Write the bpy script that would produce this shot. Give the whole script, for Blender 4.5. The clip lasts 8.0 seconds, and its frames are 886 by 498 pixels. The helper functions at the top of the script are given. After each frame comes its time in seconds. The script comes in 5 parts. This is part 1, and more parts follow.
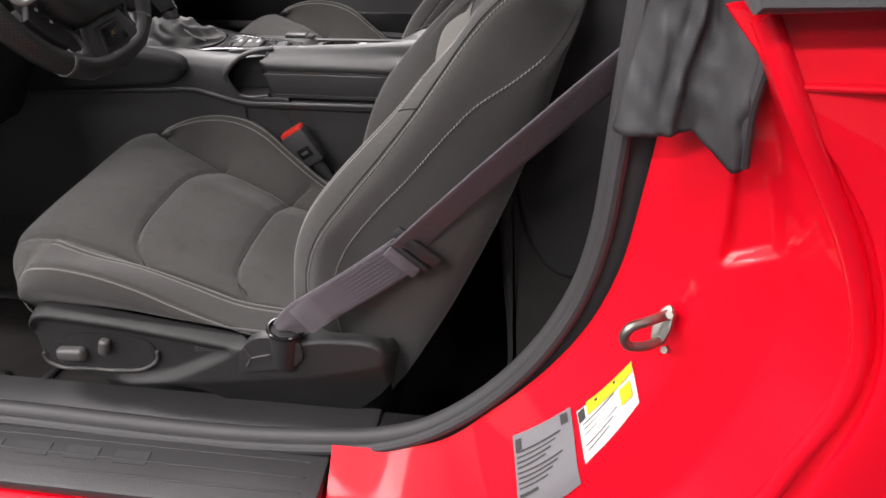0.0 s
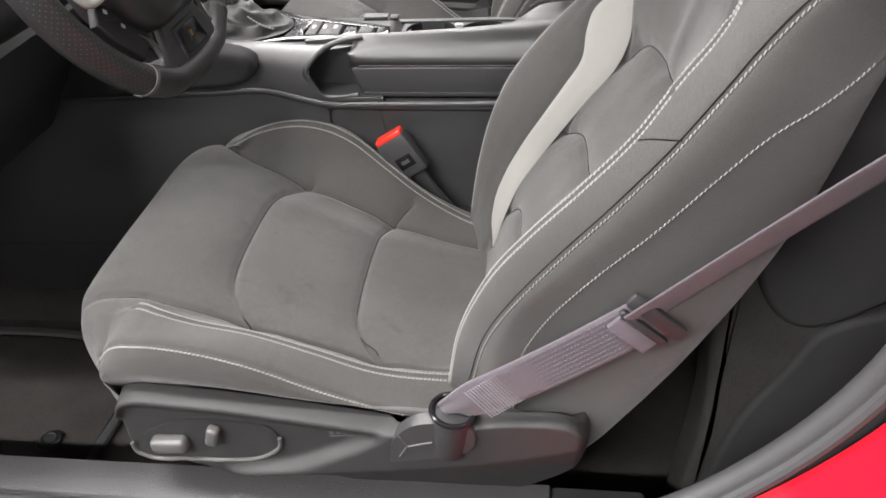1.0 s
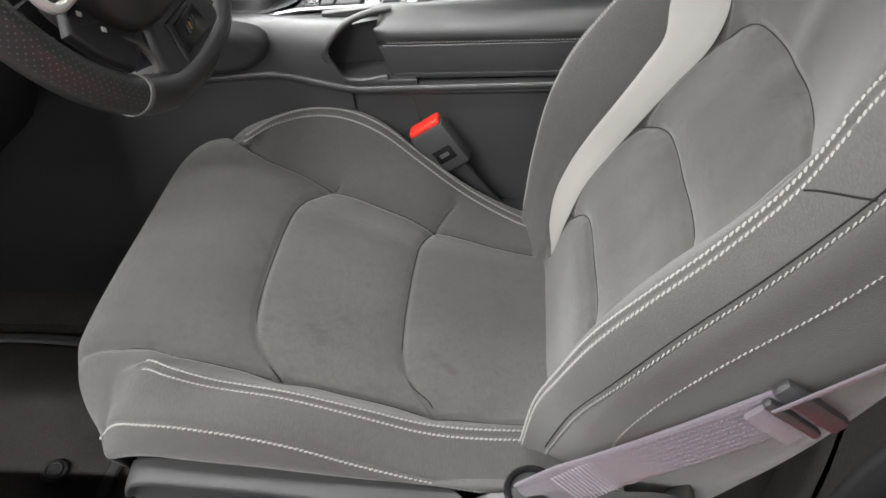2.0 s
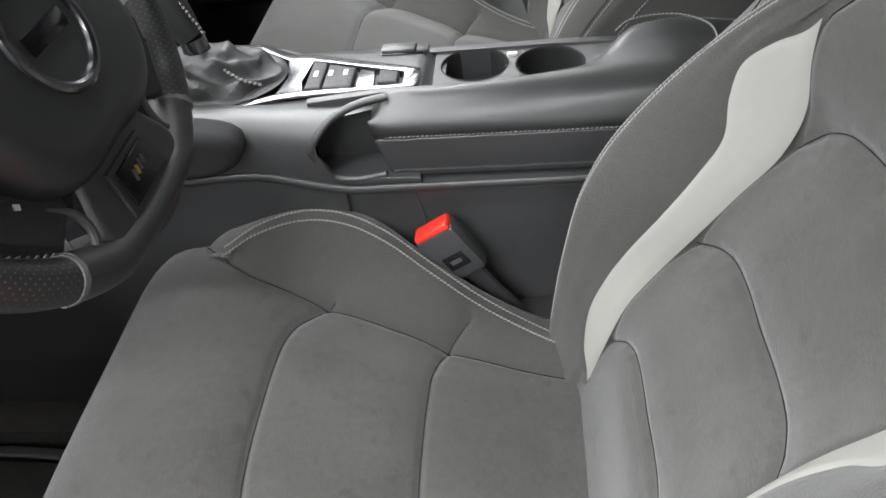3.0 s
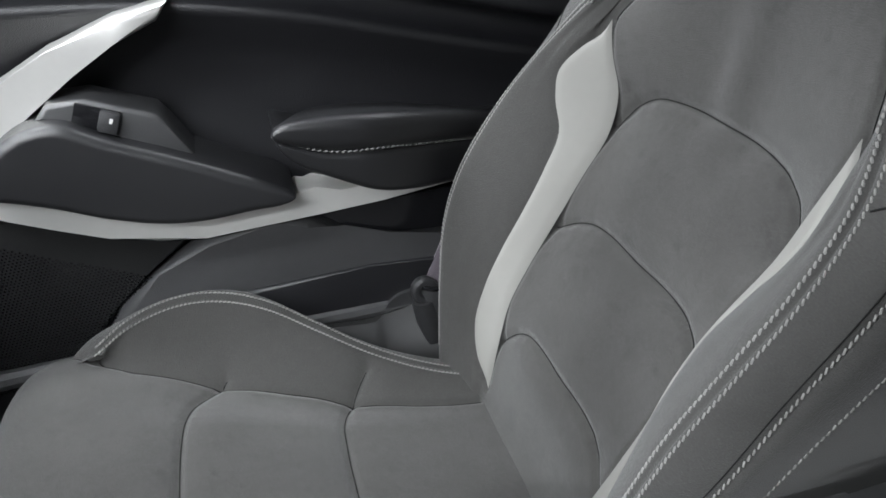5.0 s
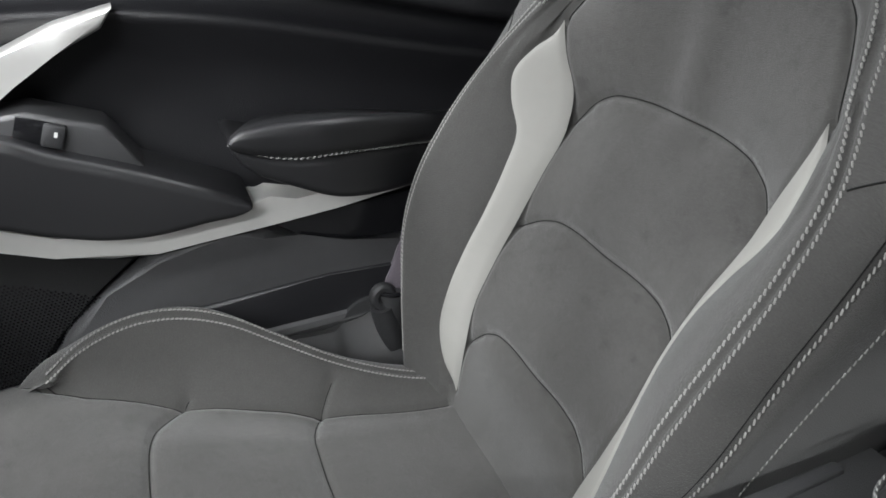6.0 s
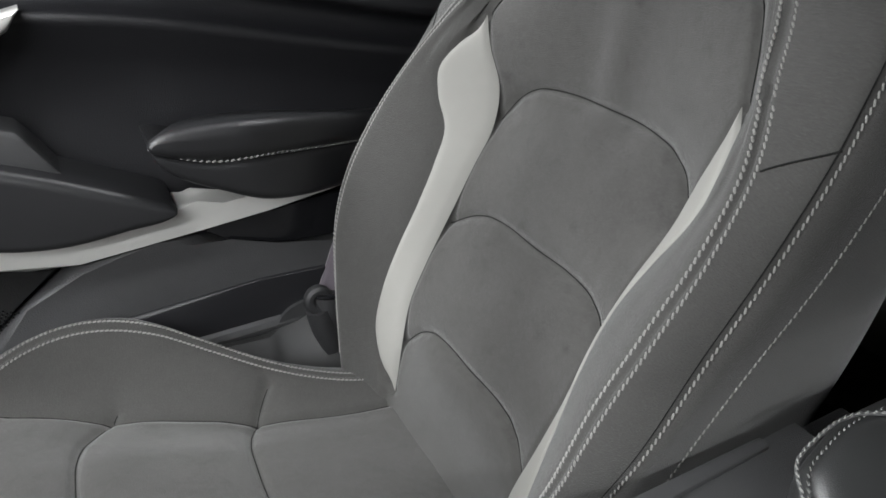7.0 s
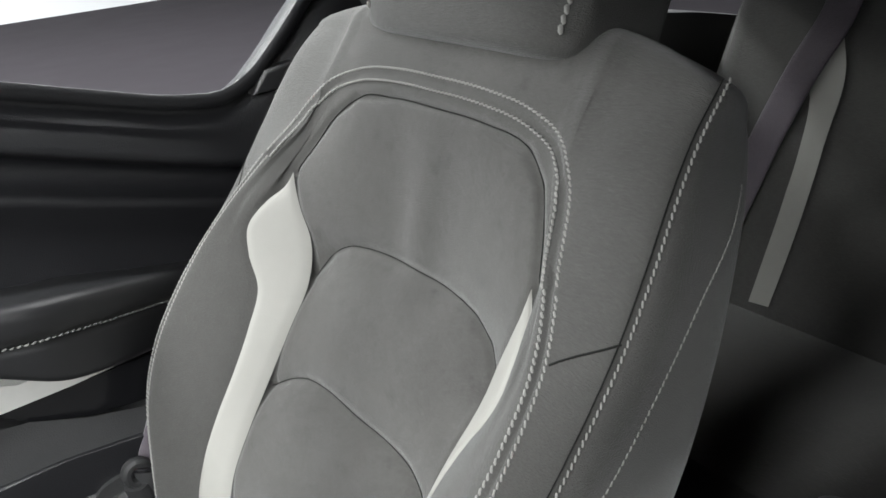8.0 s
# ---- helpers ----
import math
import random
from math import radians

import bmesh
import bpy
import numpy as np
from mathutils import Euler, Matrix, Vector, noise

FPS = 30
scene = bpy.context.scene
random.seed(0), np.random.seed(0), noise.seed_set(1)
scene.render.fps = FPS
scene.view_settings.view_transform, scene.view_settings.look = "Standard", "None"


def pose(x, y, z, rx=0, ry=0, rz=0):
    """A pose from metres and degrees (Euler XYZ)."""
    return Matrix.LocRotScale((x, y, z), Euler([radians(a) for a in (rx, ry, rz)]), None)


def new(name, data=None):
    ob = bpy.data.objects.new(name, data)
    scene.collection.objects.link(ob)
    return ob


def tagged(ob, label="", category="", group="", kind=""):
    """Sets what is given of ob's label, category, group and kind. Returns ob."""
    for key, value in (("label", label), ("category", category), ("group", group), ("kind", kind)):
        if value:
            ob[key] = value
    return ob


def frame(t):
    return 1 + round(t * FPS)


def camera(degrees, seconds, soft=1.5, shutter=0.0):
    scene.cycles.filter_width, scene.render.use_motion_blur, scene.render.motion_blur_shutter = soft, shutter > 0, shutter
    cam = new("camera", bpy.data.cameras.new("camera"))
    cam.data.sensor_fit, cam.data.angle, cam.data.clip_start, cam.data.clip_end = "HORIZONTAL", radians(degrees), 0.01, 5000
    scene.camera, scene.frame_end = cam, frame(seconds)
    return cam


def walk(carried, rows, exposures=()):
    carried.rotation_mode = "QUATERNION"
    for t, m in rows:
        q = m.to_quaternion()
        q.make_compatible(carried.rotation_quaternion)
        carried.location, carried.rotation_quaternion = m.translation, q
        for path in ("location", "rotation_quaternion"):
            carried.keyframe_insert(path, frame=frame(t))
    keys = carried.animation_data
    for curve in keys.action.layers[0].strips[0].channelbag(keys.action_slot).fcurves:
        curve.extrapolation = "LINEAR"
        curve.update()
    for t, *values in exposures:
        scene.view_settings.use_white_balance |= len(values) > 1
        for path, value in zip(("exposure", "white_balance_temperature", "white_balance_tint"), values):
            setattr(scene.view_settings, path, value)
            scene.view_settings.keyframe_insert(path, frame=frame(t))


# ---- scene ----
cam = camera(59.10, 8.0, soft=1.6)
# seconds, place in metres, turn in degrees
PATH = [
    (0.0, 0.3195, -1.4331, 1.2336, 57.67, 1.13, 8.45),
    (0.5, 0.1649, -1.3458, 1.2154, 56.19, 1.84, 7.21),
    (1.0, 0.0502, -1.2127, 1.2060, 54.34, 2.52, 5.78),
    (1.2, 0.0192, -1.1779, 1.1887, 53.45, 2.41, 5.29),
    (2.3, -0.0441, -0.9712, 1.2062, 47.91, 4.43, 4.79),
    (2.5, -0.0551, -0.9389, 1.2109, 47.63, 4.75, 4.62),
    (3.0, -0.0575, -0.8174, 1.2104, 48.51, 5.57, 3.53),
    (3.5, -0.0714, -0.6565, 1.1878, 53.57, 6.31, 0.98),
    (4.0, -0.0851, -0.4469, 1.1303, 58.87, 7.09, -2.86),
    (4.5, -0.1884, -0.2779, 1.1099, 60.73, 5.36, -12.64),
    (4.7, -0.1915, -0.2213, 1.1383, 59.85, 5.50, -14.07),
    (5.8, -0.2251, -0.1585, 1.1450, 59.89, 4.81, -21.36),
    (6.0, -0.2373, -0.1693, 1.1378, 59.89, 5.00, -22.27),
    (6.5, -0.2323, -0.1847, 1.1270, 60.21, 5.03, -23.50),
    (7.0, -0.2253, -0.1729, 1.1285, 59.76, 4.89, -26.88),
    (7.5, -0.1971, -0.1598, 1.1514, 60.57, 4.74, -31.41),
    (8.0, -0.1485, -0.1527, 1.1883, 64.27, 4.46, -37.58),
]
walk(cam, [(t, pose(x, y, z, rx, ry, rz)) for t, x, y, z, rx, ry, rz in PATH], exposures=[(0, -.40, 6850, 18), (.5, .05, 6800, 15), (1, .52, 6800, 14), (2.5, .32, 6550, 10), (3, .42, 6480, 10), (3.5, .4, 6400, 9), (4, .07, 6250, 8), (4.5, .1, 6200, 9), (6, .12, 6400, 10), (7, .12, 6450, 10), (7.5, .2, 6480, 9), (8, .6, 6500, 8)])
# ---- light ----
world = bpy.data.worlds.new("showroom_air")
world.use_nodes = True
world.node_tree.nodes["Background"].inputs[0].default_value = (0.86, 0.93, 1.0, 1)
world.node_tree.nodes["Background"].inputs[1].default_value = 0.25
scene.world = world


def panel_lamp(x, y, z, sx, sy, watts, tint=(0.97, 0.99, 1.0)):
    lamp = bpy.data.lights.new("added_panel", "AREA")
    lamp.shape, lamp.size, lamp.size_y, lamp.energy, lamp.color = "RECTANGLE", sx, sy, watts, tint
    ob = new("added_panel_light", lamp)
    ob.matrix_world = pose(x, y, z)
    return ob


LAMP = 86.0
# rows of added, unseen lamps under the ceiling: distance across the hall, depth of a lamp, share
ROWS = ((-5.6, 0.9, 0.5), (-3.9, 0.16, 1.5), (-1.2, 0.5, 1.0), (1.4, 0.5, 0.9), (4.0, 0.9, 1.4), (6.8, 0.9, 1.1))
# forward lamps are stronger, in place of supposed daylight through the windscreen
for lx, power in ((-9.4, 2.1), (-6.4, 1.9), (-3.6, 1.2), (-1.5, 1.8), (2.4, 0.8)):
    for ly, deep, share in ROWS:
        panel_lamp(lx, ly, 3.9, 2.2, deep, LAMP * power * share * (0.75 if lx > 0 and ly < 0 else 1.0))


# ---- materials ----
def make(name, rgb, rough=0.6, metal=0.0, grain=(0, 0.0), spots=(0, 0.0), coat=0.0, sheen=0.0, weave=(0, 0.0), spec=0.5, cell=(0, 0.0), stain=(0, 0.0)):
    """A surface with fine relief (grain, cells or weave, scale per metre and depth) and large uneven tone."""
    m = bpy.data.materials.new(name)
    m.use_nodes = True
    nt = m.node_tree
    b = nt.nodes["Principled BSDF"]
    b.inputs["Base Color"].default_value = (*rgb, 1)
    b.inputs["Roughness"].default_value, b.inputs["Metallic"].default_value = rough, metal
    b.inputs["Specular IOR Level"].default_value = spec
    b.inputs["Coat Weight"].default_value, b.inputs["Coat Roughness"].default_value = coat, 0.04
    b.inputs["Sheen Weight"].default_value, b.inputs["Sheen Roughness"].default_value = sheen, 0.5
    co = nt.nodes.new("ShaderNodeTexCoord").outputs["Object"]

    def noise_node(scale, detail=3.0):
        n = nt.nodes.new("ShaderNodeTexNoise")
        n.inputs["Scale"].default_value, n.inputs["Detail"].default_value = scale, detail
        nt.links.new(co, n.inputs["Vector"])
        return n.outputs["Fac"]

    def math_node(op, a, c):
        n = nt.nodes.new("ShaderNodeMath")
        n.operation = op
        for i, v in enumerate((a, c)):
            if isinstance(v, float):
                n.inputs[i].default_value = v
            else:
                nt.links.new(v, n.inputs[i])
        return n.outputs[0]

    height = None
    if grain[0]:
        height = math_node("MULTIPLY", noise_node(grain[0]), grain[1])
    if cell[0]:
        v = nt.nodes.new("ShaderNodeTexVoronoi")
        v.inputs["Scale"].default_value = cell[0]
        nt.links.new(co, v.inputs["Vector"])
        h = math_node("MULTIPLY", v.outputs["Distance"], cell[1])
        height = h if height is None else math_node("ADD", height, h)
    thread = None
    if weave[0]:
        bands = []
        for turn in (0.6, -0.9):
            mp = nt.nodes.new("ShaderNodeMapping")
            mp.inputs["Rotation"].default_value = (0.35, 0.3, turn)
            mp.inputs["Scale"].default_value = (1.0, 0.16, 1.0)
            nt.links.new(co, mp.inputs["Vector"])
            w = nt.nodes.new("ShaderNodeTexNoise")
            w.inputs["Scale"].default_value, w.inputs["Detail"].default_value = 5.0 * weave[0], 1.0
            nt.links.new(mp.outputs[0], w.inputs["Vector"])
            bands.append(w.outputs["Fac"])
        thread = math_node("MULTIPLY", bands[0], math_node("MULTIPLY", bands[1], 2.0))
        h = math_node("MULTIPLY", thread, weave[1])
        height = h if height is None else math_node("ADD", height, h)
    if height is not None:
        bump = nt.nodes.new("ShaderNodeBump")
        bump.inputs["Strength"].default_value, bump.inputs["Distance"].default_value = 0.6, 0.001
        nt.links.new(height, bump.inputs["Height"])
        nt.links.new(bump.outputs[0], b.inputs["Normal"])
    if spots[0]:
        tone = math_node("ADD", math_node("MULTIPLY", noise_node(spots[0], 4.0), 1.2 * spots[1]), math_node("MULTIPLY", noise_node(spots[0] * 9.0, 2.0), 0.8 * spots[1]))
        if thread is not None:
            tone = math_node("ADD", tone, math_node("MULTIPLY", thread, 0.30))
            tone = math_node("SUBTRACT", tone, 0.15)
        tone = math_node("ADD", tone, 1.0 - spots[1])
        if stain[0]:
            blot = math_node("MULTIPLY", math_node("MAXIMUM", math_node("SUBTRACT", noise_node(stain[0], 5.0), 0.60), 0.0), 8.0)
            tone = math_node("SUBTRACT", tone, math_node("MULTIPLY", math_node("MINIMUM", blot, 1.0), stain[1]))
        mix = nt.nodes.new("ShaderNodeMix")
        mix.data_type, mix.blend_type = "RGBA", "MULTIPLY"
        mix.inputs[0].default_value = 1.0
        mix.inputs[6].default_value = (*rgb, 1)
        nt.links.new(tone, mix.inputs[7])
        nt.links.new(mix.outputs[2], b.inputs["Base Color"])
        r = math_node("ADD", math_node("MULTIPLY", noise_node(spots[0] * 2.3), 0.16), rough - 0.08)
        nt.links.new(r, b.inputs["Roughness"])
    return m


CLOTH = make("seat_cloth", (0.050, 0.0487, 0.046), 0.9, grain=(2600, 0.5), spots=(13, 0.36), sheen=0.25, weave=(260, 0.5), spec=0.15, stain=(38, 0.22))
TWILL = make("bolster_cloth", (0.046, 0.045, 0.0425), 0.85, grain=(2600, 0.4), spots=(8, 0.2), sheen=0.2, weave=(190, 0.8), spec=0.2)
PALE = make("pale_leatherette", (0.225, 0.220, 0.205), 0.75, grain=(700, 0.25), spots=(10, 0.06), spec=0.25)
THREAD = make("thread", (0.20, 0.197, 0.186), 0.8, grain=(1800, 0.6), spots=(60, 0.1))
THREAD_GREY = make("grey_thread", (0.14, 0.14, 0.133), 0.8, grain=(1800, 0.6), spots=(60, 0.1))
PLASTIC = make("grained_black_plastic", (0.022, 0.022, 0.023), 0.5, cell=(900, 0.6), spots=(14, 0.18))
PLASTIC_SOFT = make("soft_touch_black", (0.030, 0.030, 0.031), 0.40, cell=(1100, 0.3), spots=(7, 0.2), spec=0.8)
LEATHER = make("black_leatherette", (0.019, 0.0195, 0.0195), 0.37, cell=(1300, 0.16), spots=(9, 0.18), spec=0.8)
GAITER = make("gaiter_leather", (0.008, 0.008, 0.0085), 0.45, cell=(620, 0.5), spots=(20, 0.2))
DOOR_SKIN = make("door_vinyl", (0.011, 0.011, 0.0125), 0.40, cell=(800, 0.5), spots=(6, 0.15))
DOOR_PAD = make("door_pad_vinyl", (0.013, 0.013, 0.014), 0.36, cell=(1200, 0.2), spots=(7, 0.15), spec=0.6)
SHIELD = make("shield_plastic", (0.027, 0.027, 0.027), 0.55, cell=(1000, 0.4), spots=(9, 0.2), spec=0.4)
TRIM_DARK = make("quarter_trim_vinyl", (0.030, 0.030, 0.031), 0.75, cell=(900, 0.5), spots=(6, 0.2), spec=0.2)
FLAP = make("flap_leatherette", (0.045, 0.046, 0.048), 0.5, cell=(900, 0.4), spots=(14, 0.4), spec=0.4)
GLOSS = make("gloss_black", (0.008, 0.008, 0.009), 0.15, spots=(20, 0.1))
MATT_DARK = make("matt_dark_plastic", (0.010, 0.010, 0.010), 0.8, cell=(900, 0.5), spots=(14, 0.2), spec=0.2)
RUBBER = make("seal_rubber", (0.045, 0.045, 0.047), 0.6, grain=(500, 0.4), spots=(12, 0.25))
SILL = make("sill_plastic", (0.040, 0.040, 0.041), 0.48, cell=(600, 0.5), spots=(10, 0.25))
MOULD = make("grey_moulding", (0.12, 0.12, 0.122), 0.45, cell=(700, 0.4), spots=(10, 0.15))
SATIN = make("satin_silver_trim", (0.74, 0.73, 0.70), 0.32, 0.55, grain=(900, 0.1), spots=(12, 0.06))
SATIN_DARK = make("embossed_grey", (0.065, 0.065, 0.065), 0.35, spots=(40, 0.1))
SWITCH_GREY = make("switch_grey", (0.075, 0.074, 0.072), 0.38, spots=(40, 0.15))
CHROME = make("bright_chrome", (0.25, 0.25, 0.26), 0.2, 1.0, spots=(18, 0.05))
ZINC = make("zinc_steel", (0.27, 0.26, 0.235), 0.36, 0.9, grain=(600, 0.3), spots=(40, 0.2))
RED = make("red_paint", (0.87, 0.004, 0.018), 0.4, coat=0.85, spec=0.2, spots=(3, 0.04))
RED.node_tree.nodes["Principled BSDF"].inputs["Coat Roughness"].default_value = 0.05
RED_BUTTON = make("red_button", (0.75, 0.035, 0.02), 0.4, spots=(50, 0.06))
CARPET = make("carpet", (0.046, 0.043, 0.041), 1.0, grain=(700, 3.0), spots=(18, 0.5), spec=0.1)
CARPET_GREY = make("grey_carpet", (0.040, 0.038, 0.037), 1.0, grain=(700, 3.0), spots=(18, 0.5), spec=0.1)
WEB = make("belt_webbing", (0.075, 0.062, 0.075), 0.7, grain=(1600, 0.5), spots=(25, 0.12), weave=(330, 1.2), sheen=0.2)
WEB_LIGHT = make("belt_thread", (0.17, 0.155, 0.17), 0.7, grain=(1600, 0.5), spots=(40, 0.2))
LABEL_WHITE = make("label_white", (0.72, 0.72, 0.70), 0.5, spots=(40, 0.05))
LABEL_GREY = make("label_grey", (0.21, 0.21, 0.22), 0.4, spots=(60, 0.12))
LABEL_YELLOW = make("label_yellow", (0.75, 0.6, 0.02), 0.5, spots=(40, 0.05))
# near-black tone for seam lines; the grooves' shade is put into this colour
SEAM_SHADE = make("sunk_seam_shade", (0.011, 0.0108, 0.0105), 0.9, grain=(900, 0.5), spots=(60, 0.2), spec=0.1)
INK = make("label_ink", (0.05, 0.05, 0.05), 0.6, spots=(90, 0.2))
MARK = make("white_mark", (0.6, 0.6, 0.58), 0.5, spots=(90, 0.1))
GOLD_MARK = make("gold_mark", (0.55, 0.32, 0.10), 0.4, 0.6, spots=(60, 0.1))
HALL_WALL = make("hall_wall", (0.62, 0.63, 0.64), 0.8, grain=(60, 0.5), spots=(0.7, 0.08))
HALL_FLOOR = make("hall_floor", (0.030, 0.027, 0.031), 0.85, grain=(200, 0.3), spots=(1.2, 0.15), spec=0.08)
HALL_CEIL = make("hall_ceiling", (0.75, 0.75, 0.75), 0.9, grain=(50, 0.5), spots=(0.8, 0.05))
HEADLINER = make("soft_top_lining", (0.045, 0.045, 0.046), 0.95, grain=(900, 1.0), spots=(6, 0.2))


# ---- shaping ----
def keyed(rows, x):
    """Smooth values between rows of (key, value...), for an array of keys."""
    a = np.array(rows, float)
    k, v = a[:, 0], a[:, 1:]
    d = np.gradient(v, k, axis=0)
    x = np.clip(np.asarray(x, float), k[0], k[-1])
    i = np.clip(np.searchsorted(k, x) - 1, 0, len(k) - 2)
    h = (k[i + 1] - k[i])
    t = ((x - k[i]) / h)[..., None]
    h = h[..., None]
    return (2 * t**3 - 3 * t**2 + 1) * v[i] + (t**3 - 2 * t**2 + t) * h * d[i] + (-2 * t**3 + 3 * t**2) * v[i + 1] + (t**3 - t**2) * h * d[i + 1]


def sweep_points(pts, n):
    """n evenly spaced points on a smooth curve through pts."""
    p = np.array(pts, float)
    k = np.r_[0, np.cumsum(np.linalg.norm(np.diff(p, axis=0), axis=1))]
    fine = keyed(np.c_[k, p], np.linspace(0, k[-1], 12 * len(p)))
    s = np.r_[0, np.cumsum(np.linalg.norm(np.diff(fine, axis=0), axis=1))]
    at = np.linspace(0, s[-1], n)
    return np.stack([np.interp(at, s, fine[:, j]) for j in range(p.shape[1])], 1)


def away(pts, line):
    """Distance of 2D points (..., 2) from a polyline."""
    best = np.full(pts.shape[:-1], 9.0)
    for a, b in zip(line[:-1], line[1:]):
        a, b = np.array(a), np.array(b)
        ab = b - a
        t = np.clip(((pts - a) @ ab) / (ab @ ab + 1e-12), 0, 1)
        best = np.minimum(best, np.linalg.norm(pts - a - t[..., None] * ab, axis=-1))
    return best


def grid_mesh(name, P, loop=False):
    """A sheet of quads over an array of points (rows, columns, 3)."""
    nr, nc = P.shape[:2]
    faces = []
    for r in range(nr - 1):
        for c in range(nc if loop else nc - 1):
            e = (c + 1) % nc
            faces.append((r * nc + c, r * nc + e, (r + 1) * nc + e, (r + 1) * nc + c))
    me = bpy.data.meshes.new(name)
    me.from_pydata(P.reshape(-1, 3).tolist(), [], faces)
    me.polygons.foreach_set("use_smooth", [True] * len(me.polygons))
    return me


def finish(bm, name, sharp=35):
    bmesh.ops.recalc_face_normals(bm, faces=bm.faces[:])
    me = bpy.data.meshes.new(name)
    bm.to_mesh(me)
    bm.free()
    me.polygons.foreach_set("use_smooth", [True] * len(me.polygons))
    me.set_sharp_from_angle(angle=radians(sharp))
    return me


def part(name, me, material, parent=None, label=""):
    """Links a mesh as one object, under a thing or a part."""
    if isinstance(me, bmesh.types.BMesh):
        me = finish(me, name)
    if not me.materials:
        me.materials.append(material)
    ob = new(name, me)
    ob.parent = parent
    return tagged(ob, label)


def thing(name, label, category, at=(0, 0, 0), group="", kind=""):
    ob = new(name)
    ob.empty_display_size = 0.05
    ob.location = at
    return tagged(ob, label, category, group, kind)


def lone(name, me, material, label, category, group="", kind=""):
    return tagged(part(name, me, material), label, category, group, kind)


def box(size, bevel=0.002, m=None, seg=2):
    bm = bmesh.new()
    bmesh.ops.create_cube(bm, size=1.0, matrix=Matrix.Diagonal((*size, 1)))
    if bevel:
        bmesh.ops.bevel(bm, geom=bm.edges[:], offset=min(bevel, 0.45 * min(size)), segments=seg, affect="EDGES", profile=0.5, clamp_overlap=True)
    if m is not None:
        bmesh.ops.transform(bm, matrix=m, verts=bm.verts[:])
    return bm


def rod(r0, r1, length, m=None, n=28, bevel=0.0):
    bm = bmesh.new()
    bmesh.ops.create_cone(bm, cap_ends=True, segments=n, radius1=r0, radius2=r1, depth=length)
    if bevel:
        rim = [e for e in bm.edges if len(e.link_faces) == 2 and max(len(f.verts) for f in e.link_faces) > 4]
        bmesh.ops.bevel(bm, geom=rim, offset=bevel, segments=3, affect="EDGES", profile=0.5)
    if m is not None:
        bmesh.ops.transform(bm, matrix=m, verts=bm.verts[:])
    return bm


def slab(outline, low, high, bevel=0.004, axis="y", seg=3, smooth=0):
    """An outline in two axes, drawn out along the third from low to high, with rounded rims."""
    if smooth:
        closed = [*outline, outline[0]]
        outline = sweep_points([outline[-1], *closed, outline[1]], smooth + 40).tolist()
        outline = sweep_points(closed, smooth).tolist()[:-1]
    bm = bmesh.new()

    def place(a, b, c):
        return {"y": (a, c, b), "z": (a, b, c), "x": (c, a, b)}[axis]

    va = [bm.verts.new(place(a, b, low)) for a, b in outline]
    vb = [bm.verts.new(place(a, b, high)) for a, b in outline]
    fa, fb = bm.faces.new(va), bm.faces.new(vb[::-1])
    n = len(va)
    for i in range(n):
        bm.faces.new((va[i], vb[i], vb[(i + 1) % n], va[(i + 1) % n]))
    if bevel:
        rim = [*fa.edges, *fb.edges]
        bmesh.ops.bevel(bm, geom=rim, offset=bevel, segments=seg, affect="EDGES", profile=0.5, clamp_overlap=True)
    bmesh.ops.triangulate(bm, faces=[f for f in bm.faces if len(f.verts) > 4])
    return bm


def pad(outline, low, high, r, axis="y", smooth=90, steps=9, shape=1.0):
    """A padded form: an outline drawn out from high towards low, rounded over generously at low."""
    p = sweep_points([*outline, outline[0]], smooth + 1)[:-1]
    for _ in range(2):
        p = 0.5 * p + 0.25 * (np.roll(p, 1, 0) + np.roll(p, -1, 0))
    t = np.roll(p, -1, 0) - np.roll(p, 1, 0)
    t /= np.linalg.norm(t, axis=1)[:, None]
    area = np.sum(p[:, 0] * np.roll(p[:, 1], -1) - np.roll(p[:, 0], -1) * p[:, 1])
    nn = np.stack([-t[:, 1], t[:, 0]], 1) * (1 if area > 0 else -1)
    d = p[None] - p[:, None]
    dist = np.linalg.norm(d, axis=2) + 1e-9
    facing = np.einsum("ijk,ik->ij", d, nn) > 0.75 * dist
    reach = np.minimum(np.where(facing, dist, 9.0).min(1) * 0.42, r)
    for _ in range(12):
        reach = np.minimum(reach, 0.5 * reach + 0.25 * (np.roll(reach, 1) + np.roll(reach, -1)))
    deep = abs(high - low)
    sign = 1 if low > high else -1
    bm = bmesh.new()

    def place(a, b, c):
        return {"y": (a, c, b), "z": (a, b, c), "x": (c, a, b)}[axis]

    rings = [[bm.verts.new(place(a, b, high)) for a, b in p]]
    for q in np.linspace(0, 90, steps):
        c, sn = 1 - math.cos(radians(q)), math.sin(radians(q))
        k = p + nn * (reach * c)[:, None]
        lift = high + sign * (deep - np.minimum(r, deep) * (1 - sn) * shape)
        rings.append([bm.verts.new(place(a, b, lift)) for a, b in k])
    n = len(p)
    for ra, rb in zip(rings[:-1], rings[1:]):
        for i in range(n):
            bm.faces.new((ra[i], ra[(i + 1) % n], rb[(i + 1) % n], rb[i]))
    cap = bm.faces.new(rings[-1])
    bmesh.ops.triangulate(bm, faces=[cap])
    return bm


